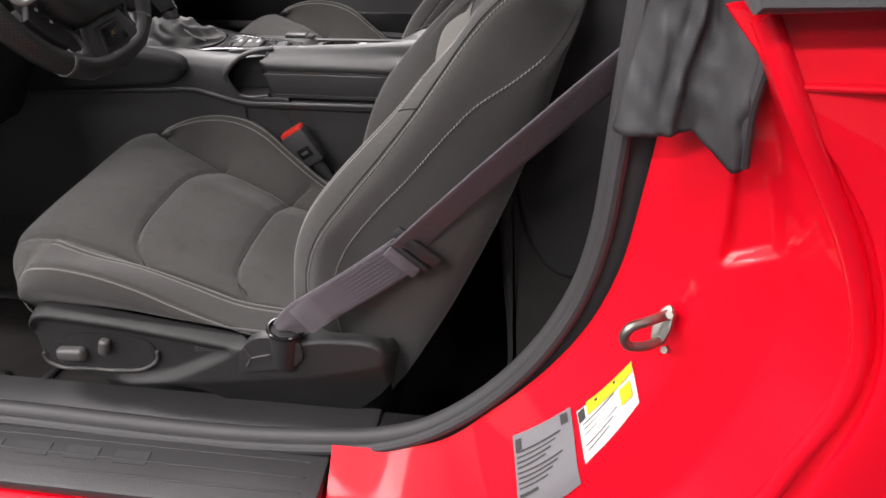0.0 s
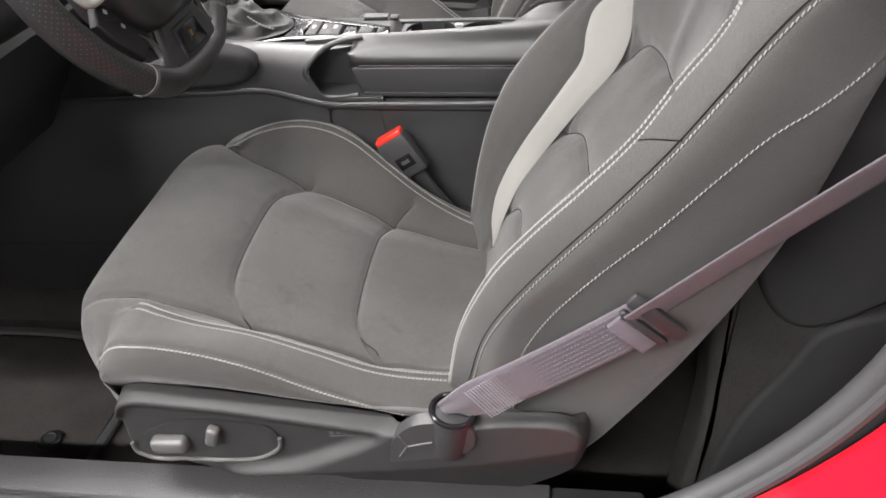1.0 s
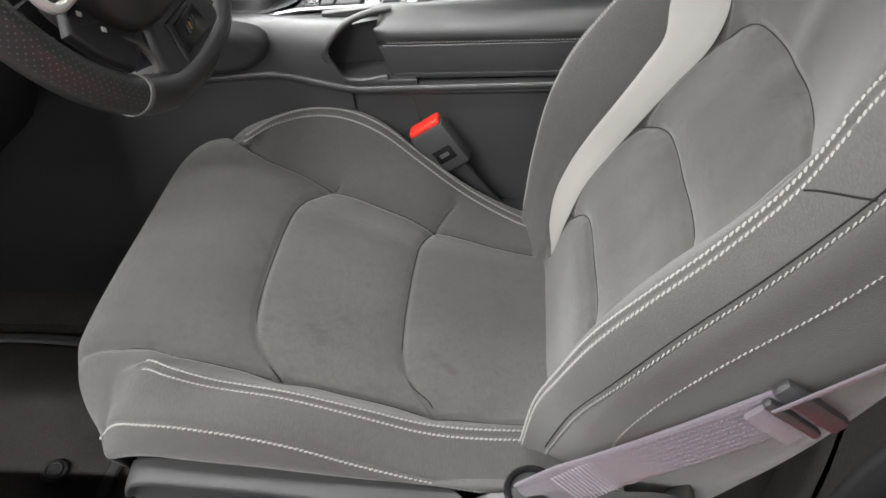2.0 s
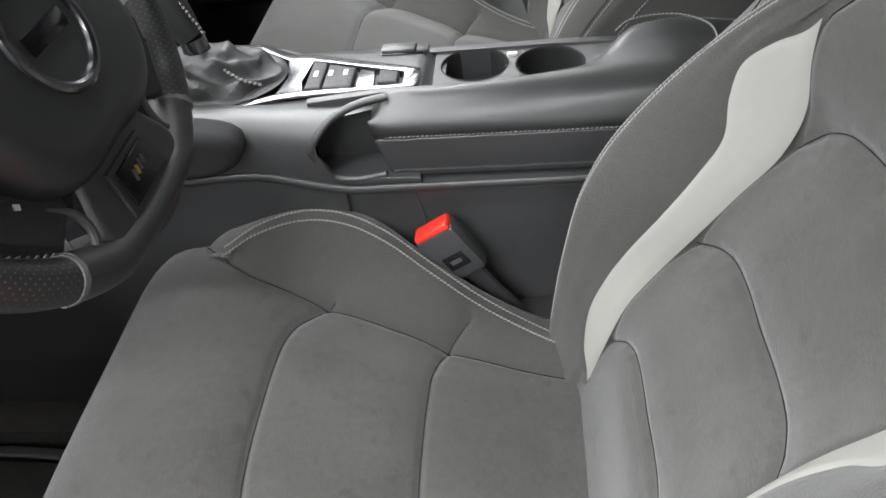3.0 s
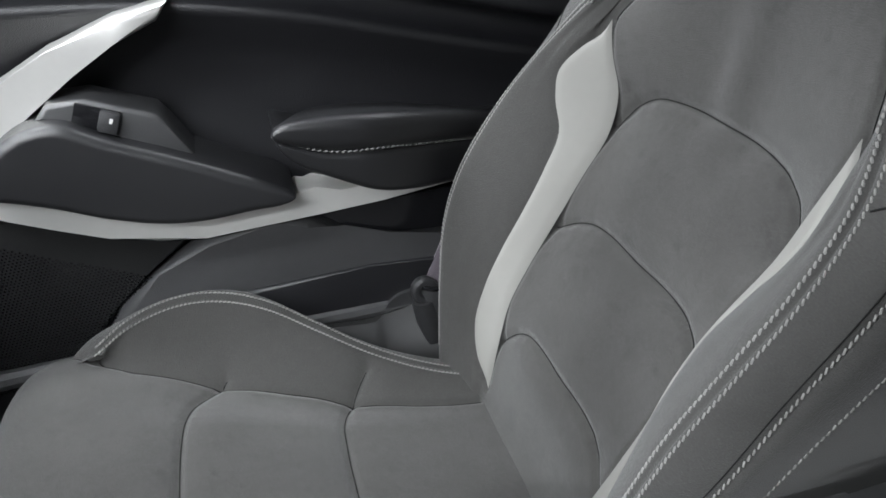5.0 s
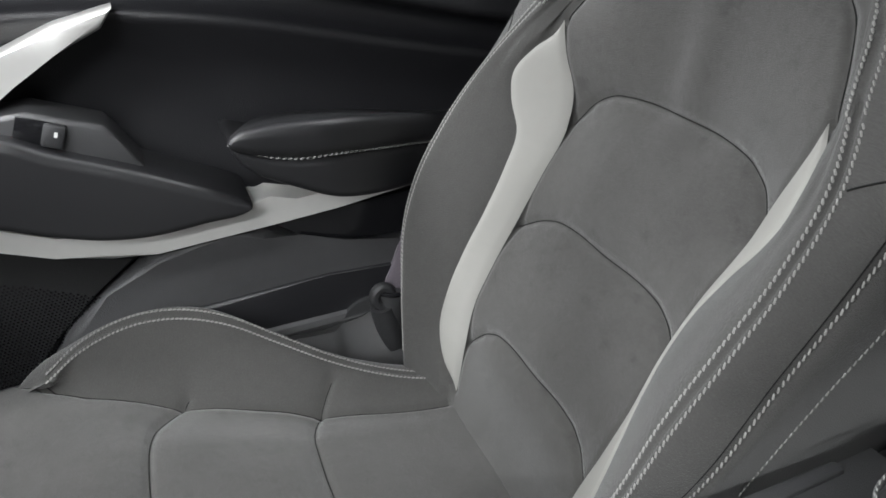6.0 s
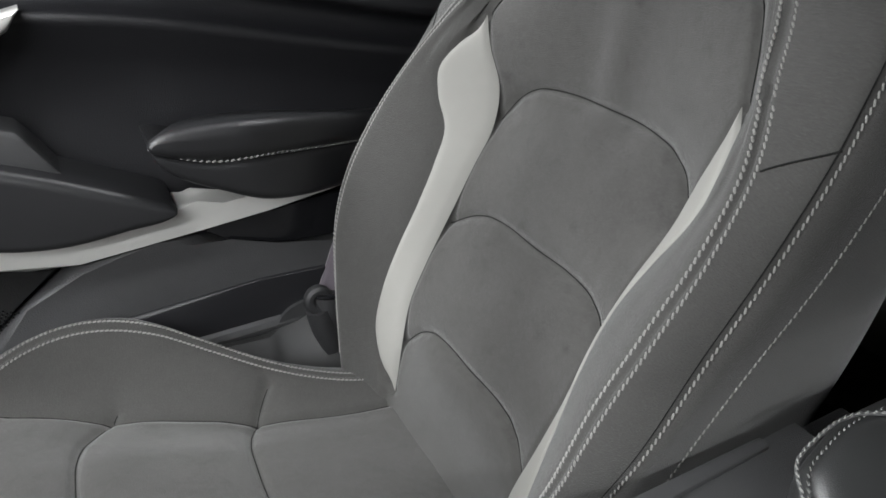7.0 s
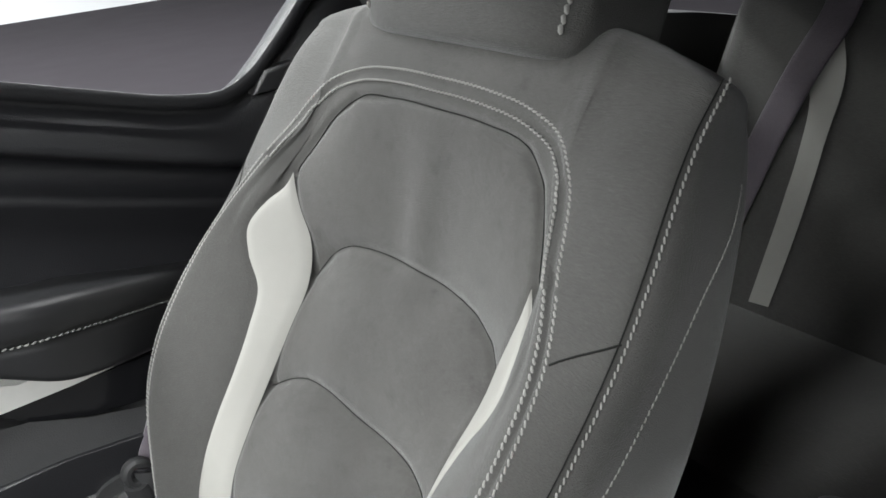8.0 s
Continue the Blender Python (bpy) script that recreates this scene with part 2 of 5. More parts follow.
def tube(pts, radius, n=14, closed=False, squash=(1.0, 1.0), up=(0, 0, 1), caps=True, profile=None):
    """A pipe along points; radius a number or one for each point. profile: outline points (a, b) in place of a circle."""
    P = np.array(pts, float)
    m = len(P)
    rad = np.broadcast_to(np.asarray(radius, float), (m,))
    if closed:
        T = np.roll(P, -1, 0) - np.roll(P, 1, 0)
    else:
        T = np.gradient(P, axis=0)
    T /= np.linalg.norm(T, axis=1)[:, None]
    A = np.cross(np.broadcast_to(np.array(up, float), T.shape), T)
    A /= np.linalg.norm(A, axis=1)[:, None] + 1e-9
    B = np.cross(T, A)
    if profile is None:
        ang = np.linspace(0, 2 * math.pi, n, endpoint=False)
        prof = np.stack([np.cos(ang) * squash[0], np.sin(ang) * squash[1]], 1)
    else:
        prof = np.array(profile, float)
    ring = P[:, None] + rad[:, None, None] * (prof[None, :, 0, None] * A[:, None] + prof[None, :, 1, None] * B[:, None])
    n = len(prof)
    bm = bmesh.new()
    vs = [[bm.verts.new(q) for q in row] for row in ring]
    for i in range(m if closed else m - 1):
        a, b = vs[i], vs[(i + 1) % m]
        for j in range(n):
            bm.faces.new((a[j], a[(j + 1) % n], b[(j + 1) % n], b[j]))
    if caps and not closed:
        bm.faces.new(vs[0][::-1])
        bm.faces.new(vs[-1])
    return bm


def stitch_mesh(name, lines, pitch=0.0050, length=0.0050, width=0.0018, high=0.0010, slant=20):
    """A row of thread stitches along each line of (points, normals)."""
    verts, faces = [], []
    rnd = random.Random(5)
    for P, Nn in lines:
        s = np.r_[0, np.cumsum(np.linalg.norm(np.diff(P, axis=0), axis=1))]
        for at in np.arange(pitch / 2, s[-1], pitch):
            p = np.array([np.interp(at, s, P[:, j]) for j in range(3)])
            q = np.array([np.interp(at + 0.002, s, P[:, j]) for j in range(3)])
            o = np.array([np.interp(at - 0.002, s, P[:, j]) for j in range(3)])
            nn = np.array([np.interp(at, s, Nn[:, j]) for j in range(3)])
            t = (q - o) / (np.linalg.norm(q - o) + 1e-9)
            nn = nn - t * (nn @ t)
            nn /= np.linalg.norm(nn) + 1e-9
            b = np.cross(nn, t)
            a = radians(slant + rnd.uniform(-3, 3))
            t, b = t * math.cos(a) + b * math.sin(a), b * math.cos(a) - t * math.sin(a)
            k = len(verts)
            for e, wd, hh in ((-0.5, 0.55, -0.3), (-0.3, 1.0, 0.8), (0.3, 1.0, 0.8), (0.5, 0.55, -0.3)):
                for side, up in ((-0.5, -0.6), (-0.28, 1.0), (0.28, 1.0), (0.5, -0.6)):
                    verts.append((p + t * e * length + b * side * wd * width + nn * high * (hh if up > 0 else -0.6)).tolist())
            for r in range(3):
                for c in range(3):
                    faces.append((k + r * 4 + c, k + r * 4 + c + 1, k + r * 4 + c + 5, k + r * 4 + c + 4))
    me = bpy.data.meshes.new(name)
    me.from_pydata(verts, [], faces)
    me.polygons.foreach_set("use_smooth", [True] * len(me.polygons))
    return me


# ---- hall ----
lone("floor", box((24, 24, 0.2), 0, pose(0, 0, -0.1)), HALL_FLOOR, "smooth grey sealed concrete showroom floor", "floor", kind="structure")
lone("ceiling", box((24, 24, 0.2), 0, pose(0, 0, 4.2)), HALL_CEIL, "white plain showroom ceiling", "ceiling", kind="structure")
for nm, cx, cy, sx, sy in (("wall_north", 0, 10.5, 24, 0.2), ("wall_south", 0, -11.9, 24, 0.2), ("wall_east", 11.9, 0, 0.2, 23.6), ("wall_west", -11.9, 0, 0.2, 23.6)):
    lone(nm, box((sx, sy, 4.1), 0, pose(cx, cy, 2.05)), HALL_WALL, "plain pale grey showroom wall", "wall", kind="structure")


# ---- front seats ----
RECLINE = radians(27)
UP = np.array([math.sin(RECLINE), 0, math.cos(RECLINE)])
OUT = np.array([-math.cos(RECLINE), 0, math.sin(RECLINE)])
HINGE = np.array([0, 0, 0.54])

# the backrest's long lines: height along the back, half width, depth
B_MID = [(-.06, .0), (0, .0), (.08, .010), (.16, -.002), (.22, -.008), (.3, -.019), (.36, -.026), (.45, -.014), (.52, .002), (.59, .0)]
B_INNER = [(-.06, .104, .0), (0, .111, .001), (.05, .118, .008), (.1, .128, .011), (.15, .131, .006), (.2, .130, .0), (.26, .132, -.009), (.31, .137, -.019), (.35, .146, -.014), (.38, .162, .0), (.41, .173, .010), (.445, .160, .006), (.49, .138, .002), (.545, .125, .0), (.60, .12, -.01)]
B_RISE = [(-.06, .118, .008), (0, .132, .014), (.05, .154, .025), (.1, .159, .031), (.15, .157, .031), (.2, .153, .028), (.25, .156, .023), (.29, .167, .019), (.33, .191, .030), (.36, .196, .030), (.41, .183, .016), (.45, .168, .008), (.52, .150, .003), (.60, .145, -.01)]
B_CREST = [(-.06, .15, .02), (0, .165, .032), (.08, .178, .051), (.14, .187, .061), (.2, .189, .061), (.26, .194, .053), (.32, .207, .045), (.36, .209, .037), (.41, .193, .023), (.45, .174, .012), (.52, .163, .005), (.60, .16, -.01)]
B_TWIN = [(-.06, .17, .02), (0, .185, .040), (.08, .2005, .066), (.14, .220, .078), (.2, .228, .080), (.26, .2325, .070), (.32, .232, .054), (.38, .220, .036), (.43, .197, .024), (.46, .180, .014), (.52, .174, .004), (.56, .176, -.006), (.60, .178, -.018)]
B_ROW2 = [(-.06, .165, -.01), (-.02, .182, .007), (.05, .209, .030), (.12, .235, .049), (.19, .256, .054), (.26, .259, .043), (.33, .262, .029), (.4, .262, .017), (.454, .258, .010), (.496, .253, .004), (.536, .248, -.006), (.57, .243, -.022), (.60, .236, -.04)]
B_ROW3 = [(-.06, .175, -.085), (-.02, .193, -.055), (.05, .222, -.017), (.12, .244, .012), (.19, .259, .020), (.26, .266, .010), (.33, .271, -.007), (.4, .272, -.022), (.44, .269, -.034), (.49, .257, -.062), (.52, .244, -.076), (.54, .236, -.080), (.60, .212, -.08)]
B_REAR = [(-.06, .165, -.13), (0, .20, -.13), (.1, .23, -.122), (.2, .25, -.116), (.38, .256, -.108), (.455, .248, -.10), (.51, .234, -.096), (.55, .220, -.094), (.60, .195, -.085)]
B_SHELL = [(-.06, .18, -.14), (.2, .19, -.14), (.5, .18, -.105), (.59, .15, -.085)]


def back_section(v):
    """Half cross-section columns at heights v."""
    v = np.asarray(v, float)
    z = np.zeros_like(v)
    mid = keyed(B_MID, v)[..., 0]
    sh = keyed(B_SHELL, v)
    return np.stack([np.stack([z, mid], -1), np.stack([z + 0.05, mid], -1), keyed(B_INNER, v), keyed(B_RISE, v), keyed(B_CREST, v), keyed(B_TWIN, v), keyed(B_ROW2, v), keyed(B_ROW3, v), keyed(B_REAR, v), sh, np.stack([z, sh[..., 1] - 0.004], -1)], 0)


def across(cols, s):
    """Values along a row of columns (k, n, 2) at places s: (n, len(s), 2)."""
    k = cols.shape[0]
    out = np.empty((cols.shape[1], len(s), 2))
    ar = np.arange(k, dtype=float)
    for i in range(cols.shape[1]):
        out[i] = keyed(np.c_[ar, cols[:, i]], s)
    return out


def back_place(uvw):
    uvw = np.asarray(uvw, float)
    return HINGE + uvw[..., 1, None] * UP + uvw[..., 2, None] * OUT + np.stack([uvw[..., 0] * 0, uvw[..., 0], uvw[..., 0] * 0], -1)


SEAM_A = [(0.14, 0.317), (0.118, 0.349), (0.095, 0.362), (0.07, 0.367), (0, 0.37), (-0.07, 0.367), (-0.095, 0.362), (-0.118, 0.349), (-0.14, 0.317)]
SEAM_B = [(0.133, 0.197), (0.108, 0.216), (0.086, 0.225), (0.066, 0.228), (0, 0.228), (-0.066, 0.228), (-0.086, 0.225), (-0.108, 0.216), (-0.133, 0.197)]
SEAM_C = [(0.121, 0.056), (0.096, 0.082), (0.078, 0.091), (0.06, 0.094), (0, 0.094), (-0.06, 0.094), (-0.078, 0.091), (-0.096, 0.082), (-0.121, 0.056)]
SEAM_TOP = [(.175, .412), (.160, .445), (.143, .478), (.117, .500), (.06, .509), (0, .51), (-.06, .509), (-.117, .500), (-.143, .478), (-.160, .445), (-.175, .412)]
TWIN_TOP = [(.201, .42), (.186, .452), (.172, .482), (.150, .507), (.115, .521), (.06, .528), (0, .529), (-.06, .528), (-.115, .521), (-.150, .507), (-.172, .482), (-.186, .452), (-.201, .42)]
STRIPE_IN = [(.111, -.002), (.118, .05), (.128, .10), (.131, .15), (.130, .2), (.132, .26), (.137, .31), (.146, .35), (.162, .38), (.173, .41)]
STRIPE_OUT = [(.111, -.002), (.136, .020), (.154, .05), (.159, .10), (.157, .15), (.153, .20), (.156, .25), (.167, .29), (.186, .318), (.1955, .343), (.190, .372), (.173, .41)]


def groove(d, deep, wide):
    return -deep * np.exp(-((d / wide) ** 2))


def relief_back(u, v):
    """Seams pressed in, padding swelling between them."""
    q = np.stack([u, v], -1)
    h = 0
    for line, soft in ((SEAM_A, .006), (SEAM_B, .006), (SEAM_C, .004), (SEAM_TOP, .003)):
        d = away(q, line)
        h = h + groove(d, .0046, .0042) + groove(d, soft, .020)
    for side in (1, -1):
        for line in (STRIPE_IN, STRIPE_OUT):
            d = away(q, [(a * side, b) for a, b in line])
            h = h + groove(d, .0022, .0028)
    h = h + groove(away(q, TWIN_TOP), .0022, .003)
    return h


def side_relief(s):
    a = np.abs(s)
    return groove(a - 5, .0026, .06) + groove(a - 6, .0024, .06) + groove(a - 7, .0022, .05)


BACK_S = np.r_[np.linspace(0, 1, 16)[:-1], np.linspace(1, 2, 30)[:-1], np.linspace(2, 3, 18)[:-1], np.linspace(3, 4, 14)[:-1], np.linspace(4, 5, 18)[:-1], np.linspace(5, 6, 18)[:-1], np.linspace(6, 7, 18)[:-1], np.linspace(7, 8, 12)[:-1], np.linspace(8, 10, 9)]
BACK_S = np.r_[-BACK_S[:0:-1], BACK_S]
BACK_V = np.linspace(-.055, .560, 234)


def back_grid():
    v = BACK_V
    cols = back_section(v)
    half = across(cols, np.abs(BACK_S))
    u = half[..., 0] * np.sign(BACK_S + 1e-12)
    w = half[..., 1]
    vv = np.repeat(v[:, None], len(BACK_S), 1)
    front = np.abs(BACK_S) < 7.4
    w = w + np.where(front, relief_back(u, vv) + np.where(vv < .43, side_relief(BACK_S)[None, :], side_relief(np.where(np.abs(BACK_S) < 5.5, 0, BACK_S))[None, :]), 0)
    rows = [np.stack([u, vv, w], -1)]
    last = np.stack([u[-1], vv[-1], w[-1]], -1)
    for q in np.linspace(0, 90, 16)[1:]:
        c, sn = math.cos(radians(q)), math.sin(radians(q))
        k = c ** 0.6
        r = last.copy()
        r[:, 0] = last[:, 0] * (0.86 + 0.14 * k) if q < 89 else last[:, 0] * 0.86
        r[:, 2] = -.060 + (last[:, 2] + .060) * k
        r[:, 1] = last[:, 1] + 0.046 * sn * (1 - .72 * np.clip(np.abs(last[:, 0]) / .25, 0, 1) ** 4)
        rows.append(r[None])
    return np.concatenate(rows, 0)


BG = back_grid()


def w_at(u, v):
    """Depth of the back's surface at (u, v)."""
    u, v = np.asarray(u, float), np.asarray(v, float)
    fine = np.linspace(0, 7, 211)
    sec = across(back_section(v), fine)
    return np.array([np.interp(abs(u[i]), sec[i, :, 0], sec[i, :, 1]) for i in range(len(u))])


def on_back(line, lift=0.0, n=90):
    p = sweep_points(line, n)
    w = w_at(p[:, 0], p[:, 1])
    e = 0.004
    wu = (w_at(p[:, 0] + e, p[:, 1]) - w_at(p[:, 0] - e, p[:, 1])) / (2 * e)
    wv = (w_at(p[:, 0], p[:, 1] + e) - w_at(p[:, 0], p[:, 1] - e)) / (2 * e)
    nn = np.stack([-wu, -wv, np.ones_like(wu)], -1)
    nn /= np.linalg.norm(nn, axis=1)[:, None]
    pos = back_place(np.c_[p, w]) + 0
    nw = nn[:, 1, None] * UP + nn[:, 2, None] * OUT + np.stack([nn[:, 0] * 0, nn[:, 0], nn[:, 0] * 0], -1)
    return pos + lift * nw, nw


def column_line(s, v0, v1, side, n=90):
    """A line down the back at column s."""
    v = np.linspace(v0, v1, n)
    a, b = across(back_section(v), [s - .08, s, s + .08]).transpose(1, 0, 2)[[0, 2]]
    c = across(back_section(v), [s])[:, 0]
    d = b - a
    nn = np.stack([-d[:, 1], d[:, 0]], -1)
    nn /= np.linalg.norm(nn, axis=1)[:, None]
    pos = back_place(np.c_[side * c[:, 0], v, c[:, 1]])
    nw = nn[:, 1, None] * OUT + np.stack([nn[:, 0] * 0, side * nn[:, 0], nn[:, 0] * 0], -1)
    return pos, nw


def offset_line(line, d):
    p = sweep_points(line, 60)
    t = np.gradient(p, axis=0)
    t /= np.linalg.norm(t, axis=1)[:, None]
    return p + d * np.stack([-t[:, 1], t[:, 0]], 1)


# the cushion's long lines: fore and aft place, half width, height
C_MID = [(-.47, .634), (-.42, .637), (-.37, .634), (-.316, .621), (-.27, .604), (-.2, .576), (-.127, .55), (-.06, .532), (0, .522), (.06, .52)]
C_SEAM = [(-.47, .17, .631), (-.42, .172, .634), (-.37, .168, .628), (-.3, .162, .608), (-.2, .16, .571), (-.127, .16, .548), (-.05, .145, .53), (0, .125, .526), (.06, .12, .522)]
C_TWIN = [(-.47, .215, .618), (-.43, .205, .634), (-.405, .19, .650), (-.37, .212, .661), (-.32, .235, .663), (-.27, .236, .657), (-.22, .218, .643), (-.17, .197, .612), (-.12, .18, .578), (-.07, .165, .552), (-.03, .15, .541), (.06, .14, .535)]
C_WORN = [(-.47, .21, .620), (-.43, .203, .637), (-.405, .192, .644), (-.37, .199, .643), (-.33, .203, .634), (-.26, .204, .620), (-.19, .202, .593), (-.13, .199, .567), (-.03, .190, .548), (.06, .18, .54)]
C_ROW2 = [(-.47, .246, .585), (-.43, .250, .630), (-.37, .259, .650), (-.3, .262, .646), (-.24, .260, .626), (-.18, .257, .595), (-.1, .255, .562), (.06, .25, .545)]
C_SIDE = [(-.47, .258, .575), (-.43, .266, .602), (-.3, .272, .606), (-.18, .266, .580), (.06, .25, .55)]
C_FOOT = [(-.47, .225, .545), (-.3, .230, .560), (-.1, .228, .545), (.06, .22, .52)]
C_ROW2_IN = [(-.47, .240, .588), (-.43, .240, .628), (-.37, .250, .648), (-.3, .262, .642), (-.24, .258, .630), (-.18, .232, .596), (-.1, .205, .552), (-.03, .185, .530), (.06, .175, .52)]
C_SIDE_IN = [(-.47, .255, .555), (-.43, .264, .585), (-.3, .272, .595), (-.18, .240, .545), (-.1, .212, .510), (.06, .185, .49)]
C_FOOT_IN = [(-.47, .235, .50), (-.3, .245, .50), (-.1, .205, .46), (.06, .185, .45)]
CUSH_S = np.r_[np.linspace(0, 1, 28)[:-1], np.linspace(1, 2, 26)[:-1], np.linspace(2, 3, 22)[:-1], np.linspace(3, 4, 18)[:-1], np.linspace(4, 6, 22)]
CUSH_S = np.r_[-CUSH_S[:0:-1], CUSH_S]
CUSH_1 = [(-0.278, 0.163), (-0.299, 0.139), (-0.312, 0.119), (-0.318, 0.095), (-0.321, 0.06), (-0.322, 0.03), (-0.322, 0), (-0.322, -0.03), (-0.321, -0.06), (-0.318, -0.095), (-0.312, -0.119), (-0.299, -0.139), (-0.278, -0.163)]
CUSH_2 = [(-0.126, 0.163), (-0.148, 0.136), (-0.161, 0.114), (-0.167, 0.09), (-0.169, 0.06), (-0.17, 0.03), (-0.17, 0), (-0.17, -0.03), (-0.169, -0.06), (-0.167, -0.09), (-0.161, -0.114), (-0.148, -0.136), (-0.126, -0.163)]
CUSH_EDGE = [(.06, .10), (0, .105), (-.12, .122), (-.19, .137), (-.294, .156), (-.37, .176), (-.41, .20), (-.438, .228)]
CUSH_EDGE_WORN = [(.06, -.165), (0, -.168), (-.118, -.164), (-.3, -.164), (-.38, -.162), (-.41, -.156), (-.44, -.158)]
C_SEAM_IN = [(-.47, .225, .629), (-.42, .206, .637), (-.386, .183, .634), (-.3, .158, .609), (-.2, .139, .572), (-.127, .124, .549), (-.05, .112, .531), (0, .106, .526), (.06, .10, .522)]


def cush_section(x, side=1):
    x = np.asarray(x, float)
    z = np.zeros_like(x)
    mid = keyed(C_MID, x)[..., 0]
    return np.stack([np.stack([z, mid], -1), np.stack([z + 0.075, mid - 0.001], -1), keyed(C_SEAM_IN if side > 0 else C_SEAM, x), keyed(C_TWIN if side > 0 else C_WORN, x), keyed(C_ROW2_IN if side > 0 else C_ROW2, x), keyed(C_SIDE_IN if side > 0 else C_SIDE, x), keyed(C_FOOT_IN if side > 0 else C_FOOT, x)], 0)


def relief_cush(x, y):
    q = np.stack([x, y], -1)
    h = 0
    for line in (CUSH_1, CUSH_2):
        d = away(q, line)
        h = h + groove(d, .0052, .0042) + groove(d, .0065, .022)
    for edge in (CUSH_EDGE, CUSH_EDGE_WORN):
        d = away(q, edge)
        h = h + groove(d, .0045, .0034) + groove(d, .003, .016)
    return h


def cush_grid():
    x = np.linspace(.06, -.440, 205)
    half = np.where((CUSH_S > 0)[None, :, None], across(cush_section(x), np.abs(CUSH_S)), across(cush_section(x, -1), np.abs(CUSH_S)))
    y = half[..., 0] * np.sign(CUSH_S + 1e-12)
    xx = np.repeat(x[:, None], len(CUSH_S), 1)
    z = half[..., 1]
    top = np.abs(CUSH_S) < 4.3
    z = z + np.where(top, relief_cush(xx, y), 0) + np.where(xx > -.41, groove(np.abs(CUSH_S) - 3, .002, .05)[None, :], 0) + groove(np.abs(CUSH_S) - 4, .002, .05)[None, :]
    rows = [np.stack([xx, y, z], -1)]
    last = rows[0][-1]
    for q in np.linspace(0, 90, 18)[1:]:
        c, sn = math.cos(radians(q)), math.sin(radians(q))
        k = c ** 0.6
        r = last.copy()
        r[:, 0] = last[:, 0] - 0.083 * sn * (1 - np.where(last[:, 1] > 0, np.clip(last[:, 1] / .275, 0, 1) ** 10, np.clip(-last[:, 1] / .265, 0, 1) ** 4))
        r[:, 1] = last[:, 1] * (0.90 + 0.10 * k)
        r[:, 2] = .53 + (last[:, 2] - .53) * k
        rows.append(r[None])
    low = rows[-1][0].copy()
    for dx, dz in ((.004, -.03), (.02, -.06)):
        r = low.copy()
        r[:, 0] += dx
        r[:, 2] = np.minimum(r[:, 2], .53) + dz
        rows.append(r[None])
    G = np.concatenate(rows, 0)
    G[..., 0] += worn_corner(G[..., 0], G[..., 1])
    return G


def worn_corner(x, y):
    """The outer front corner sits further back."""
    return .022 * np.clip((-.35 - x) / .09, 0, 1) * np.clip((-y - .13) / .1, 0, 1)


CG = cush_grid()


def cush_line(s, x0, x1, side, n=90, shift=0.0):
    x = np.linspace(x0, x1, n)
    three = across(cush_section(x, side), [s - .06, s, s + .06])
    d = three[:, 2] - three[:, 0]
    d /= np.linalg.norm(d, axis=1)[:, None]
    nn = np.stack([-d[:, 1], d[:, 0]], -1)
    c = three[:, 1] + shift * d
    pos = np.stack([x + worn_corner(x, side * c[:, 0]), side * c[:, 0], c[:, 1]], -1)
    nw = np.stack([x * 0, side * nn[:, 0], nn[:, 1]], -1)
    return pos, nw


def columns(P, S, lo, hi):
    i = np.where((S >= lo - 1e-6) & (S <= hi + 1e-6))[0]
    return P[:, i]


def stripe_mesh(side):
    """The pale inlay, laid on the bolster's inner slope with a rolled rim."""
    n, m = 70, 14
    a, b = sweep_points(STRIPE_IN, n), sweep_points(STRIPE_OUT, n)
    t = np.linspace(0, 1, m)
    uv = a[:, None] * (1 - t)[None, :, None] + b[:, None] * t[None, :, None]
    wa, wb = w_at(a[:, 0], a[:, 1]), w_at(b[:, 0], b[:, 1])
    flat = uv.reshape(-1, 2)
    w = np.maximum(w_at(flat[:, 0], flat[:, 1]).reshape(n, m), wa[:, None] * (1 - t) + wb[:, None] * t) + .0008 * np.sin(math.pi * t)[None, :]
    edge = np.minimum(t, 1 - t)[None, :] * np.linalg.norm(b - a, axis=1)[:, None]
    lift = 0.0014 - 0.0030 * np.exp(-((edge / 0.0028) ** 2))
    P = np.stack([uv[..., 0] * side, uv[..., 1], w + lift], -1)
    return grid_mesh("pale_stripe", back_place(P))


def headrest_mesh():
    bm = bmesh.new()
    bmesh.ops.create_cube(bm, size=1.0)
    bmesh.ops.subdivide_edges(bm, edges=bm.edges[:], cuts=15, use_grid_fill=True)
    for v in bm.verts:
        x, y, z = v.co * 2
        # x: out, y: across, z: up
        wide = 0.129 - 0.008 * z + 0.004 * (1 - z * z)
        f = 1 - 0.10 * (abs(y) ** 4) * (0.5 + 0.5 * x)
        r = (abs(x) ** 10 + abs(y) ** 10 + abs(z) ** 10) ** .1
        x, y, z = x / r, y / r, z / r
        v.co = (0.052 * x * f + 0.008 * (1 - y * y) * (x > 0) - 0.036, wide * y - .006, 0.105 * z + 0.668)
    me = finish(bm, "headrest", 80)
    P = np.empty(len(me.vertices) * 3)
    me.vertices.foreach_get("co", P)
    P = P.reshape(-1, 3)
    Q = back_place(np.c_[P[:, 1], P[:, 2], P[:, 0]])
    me.vertices.foreach_set("co", Q.ravel())
    return me


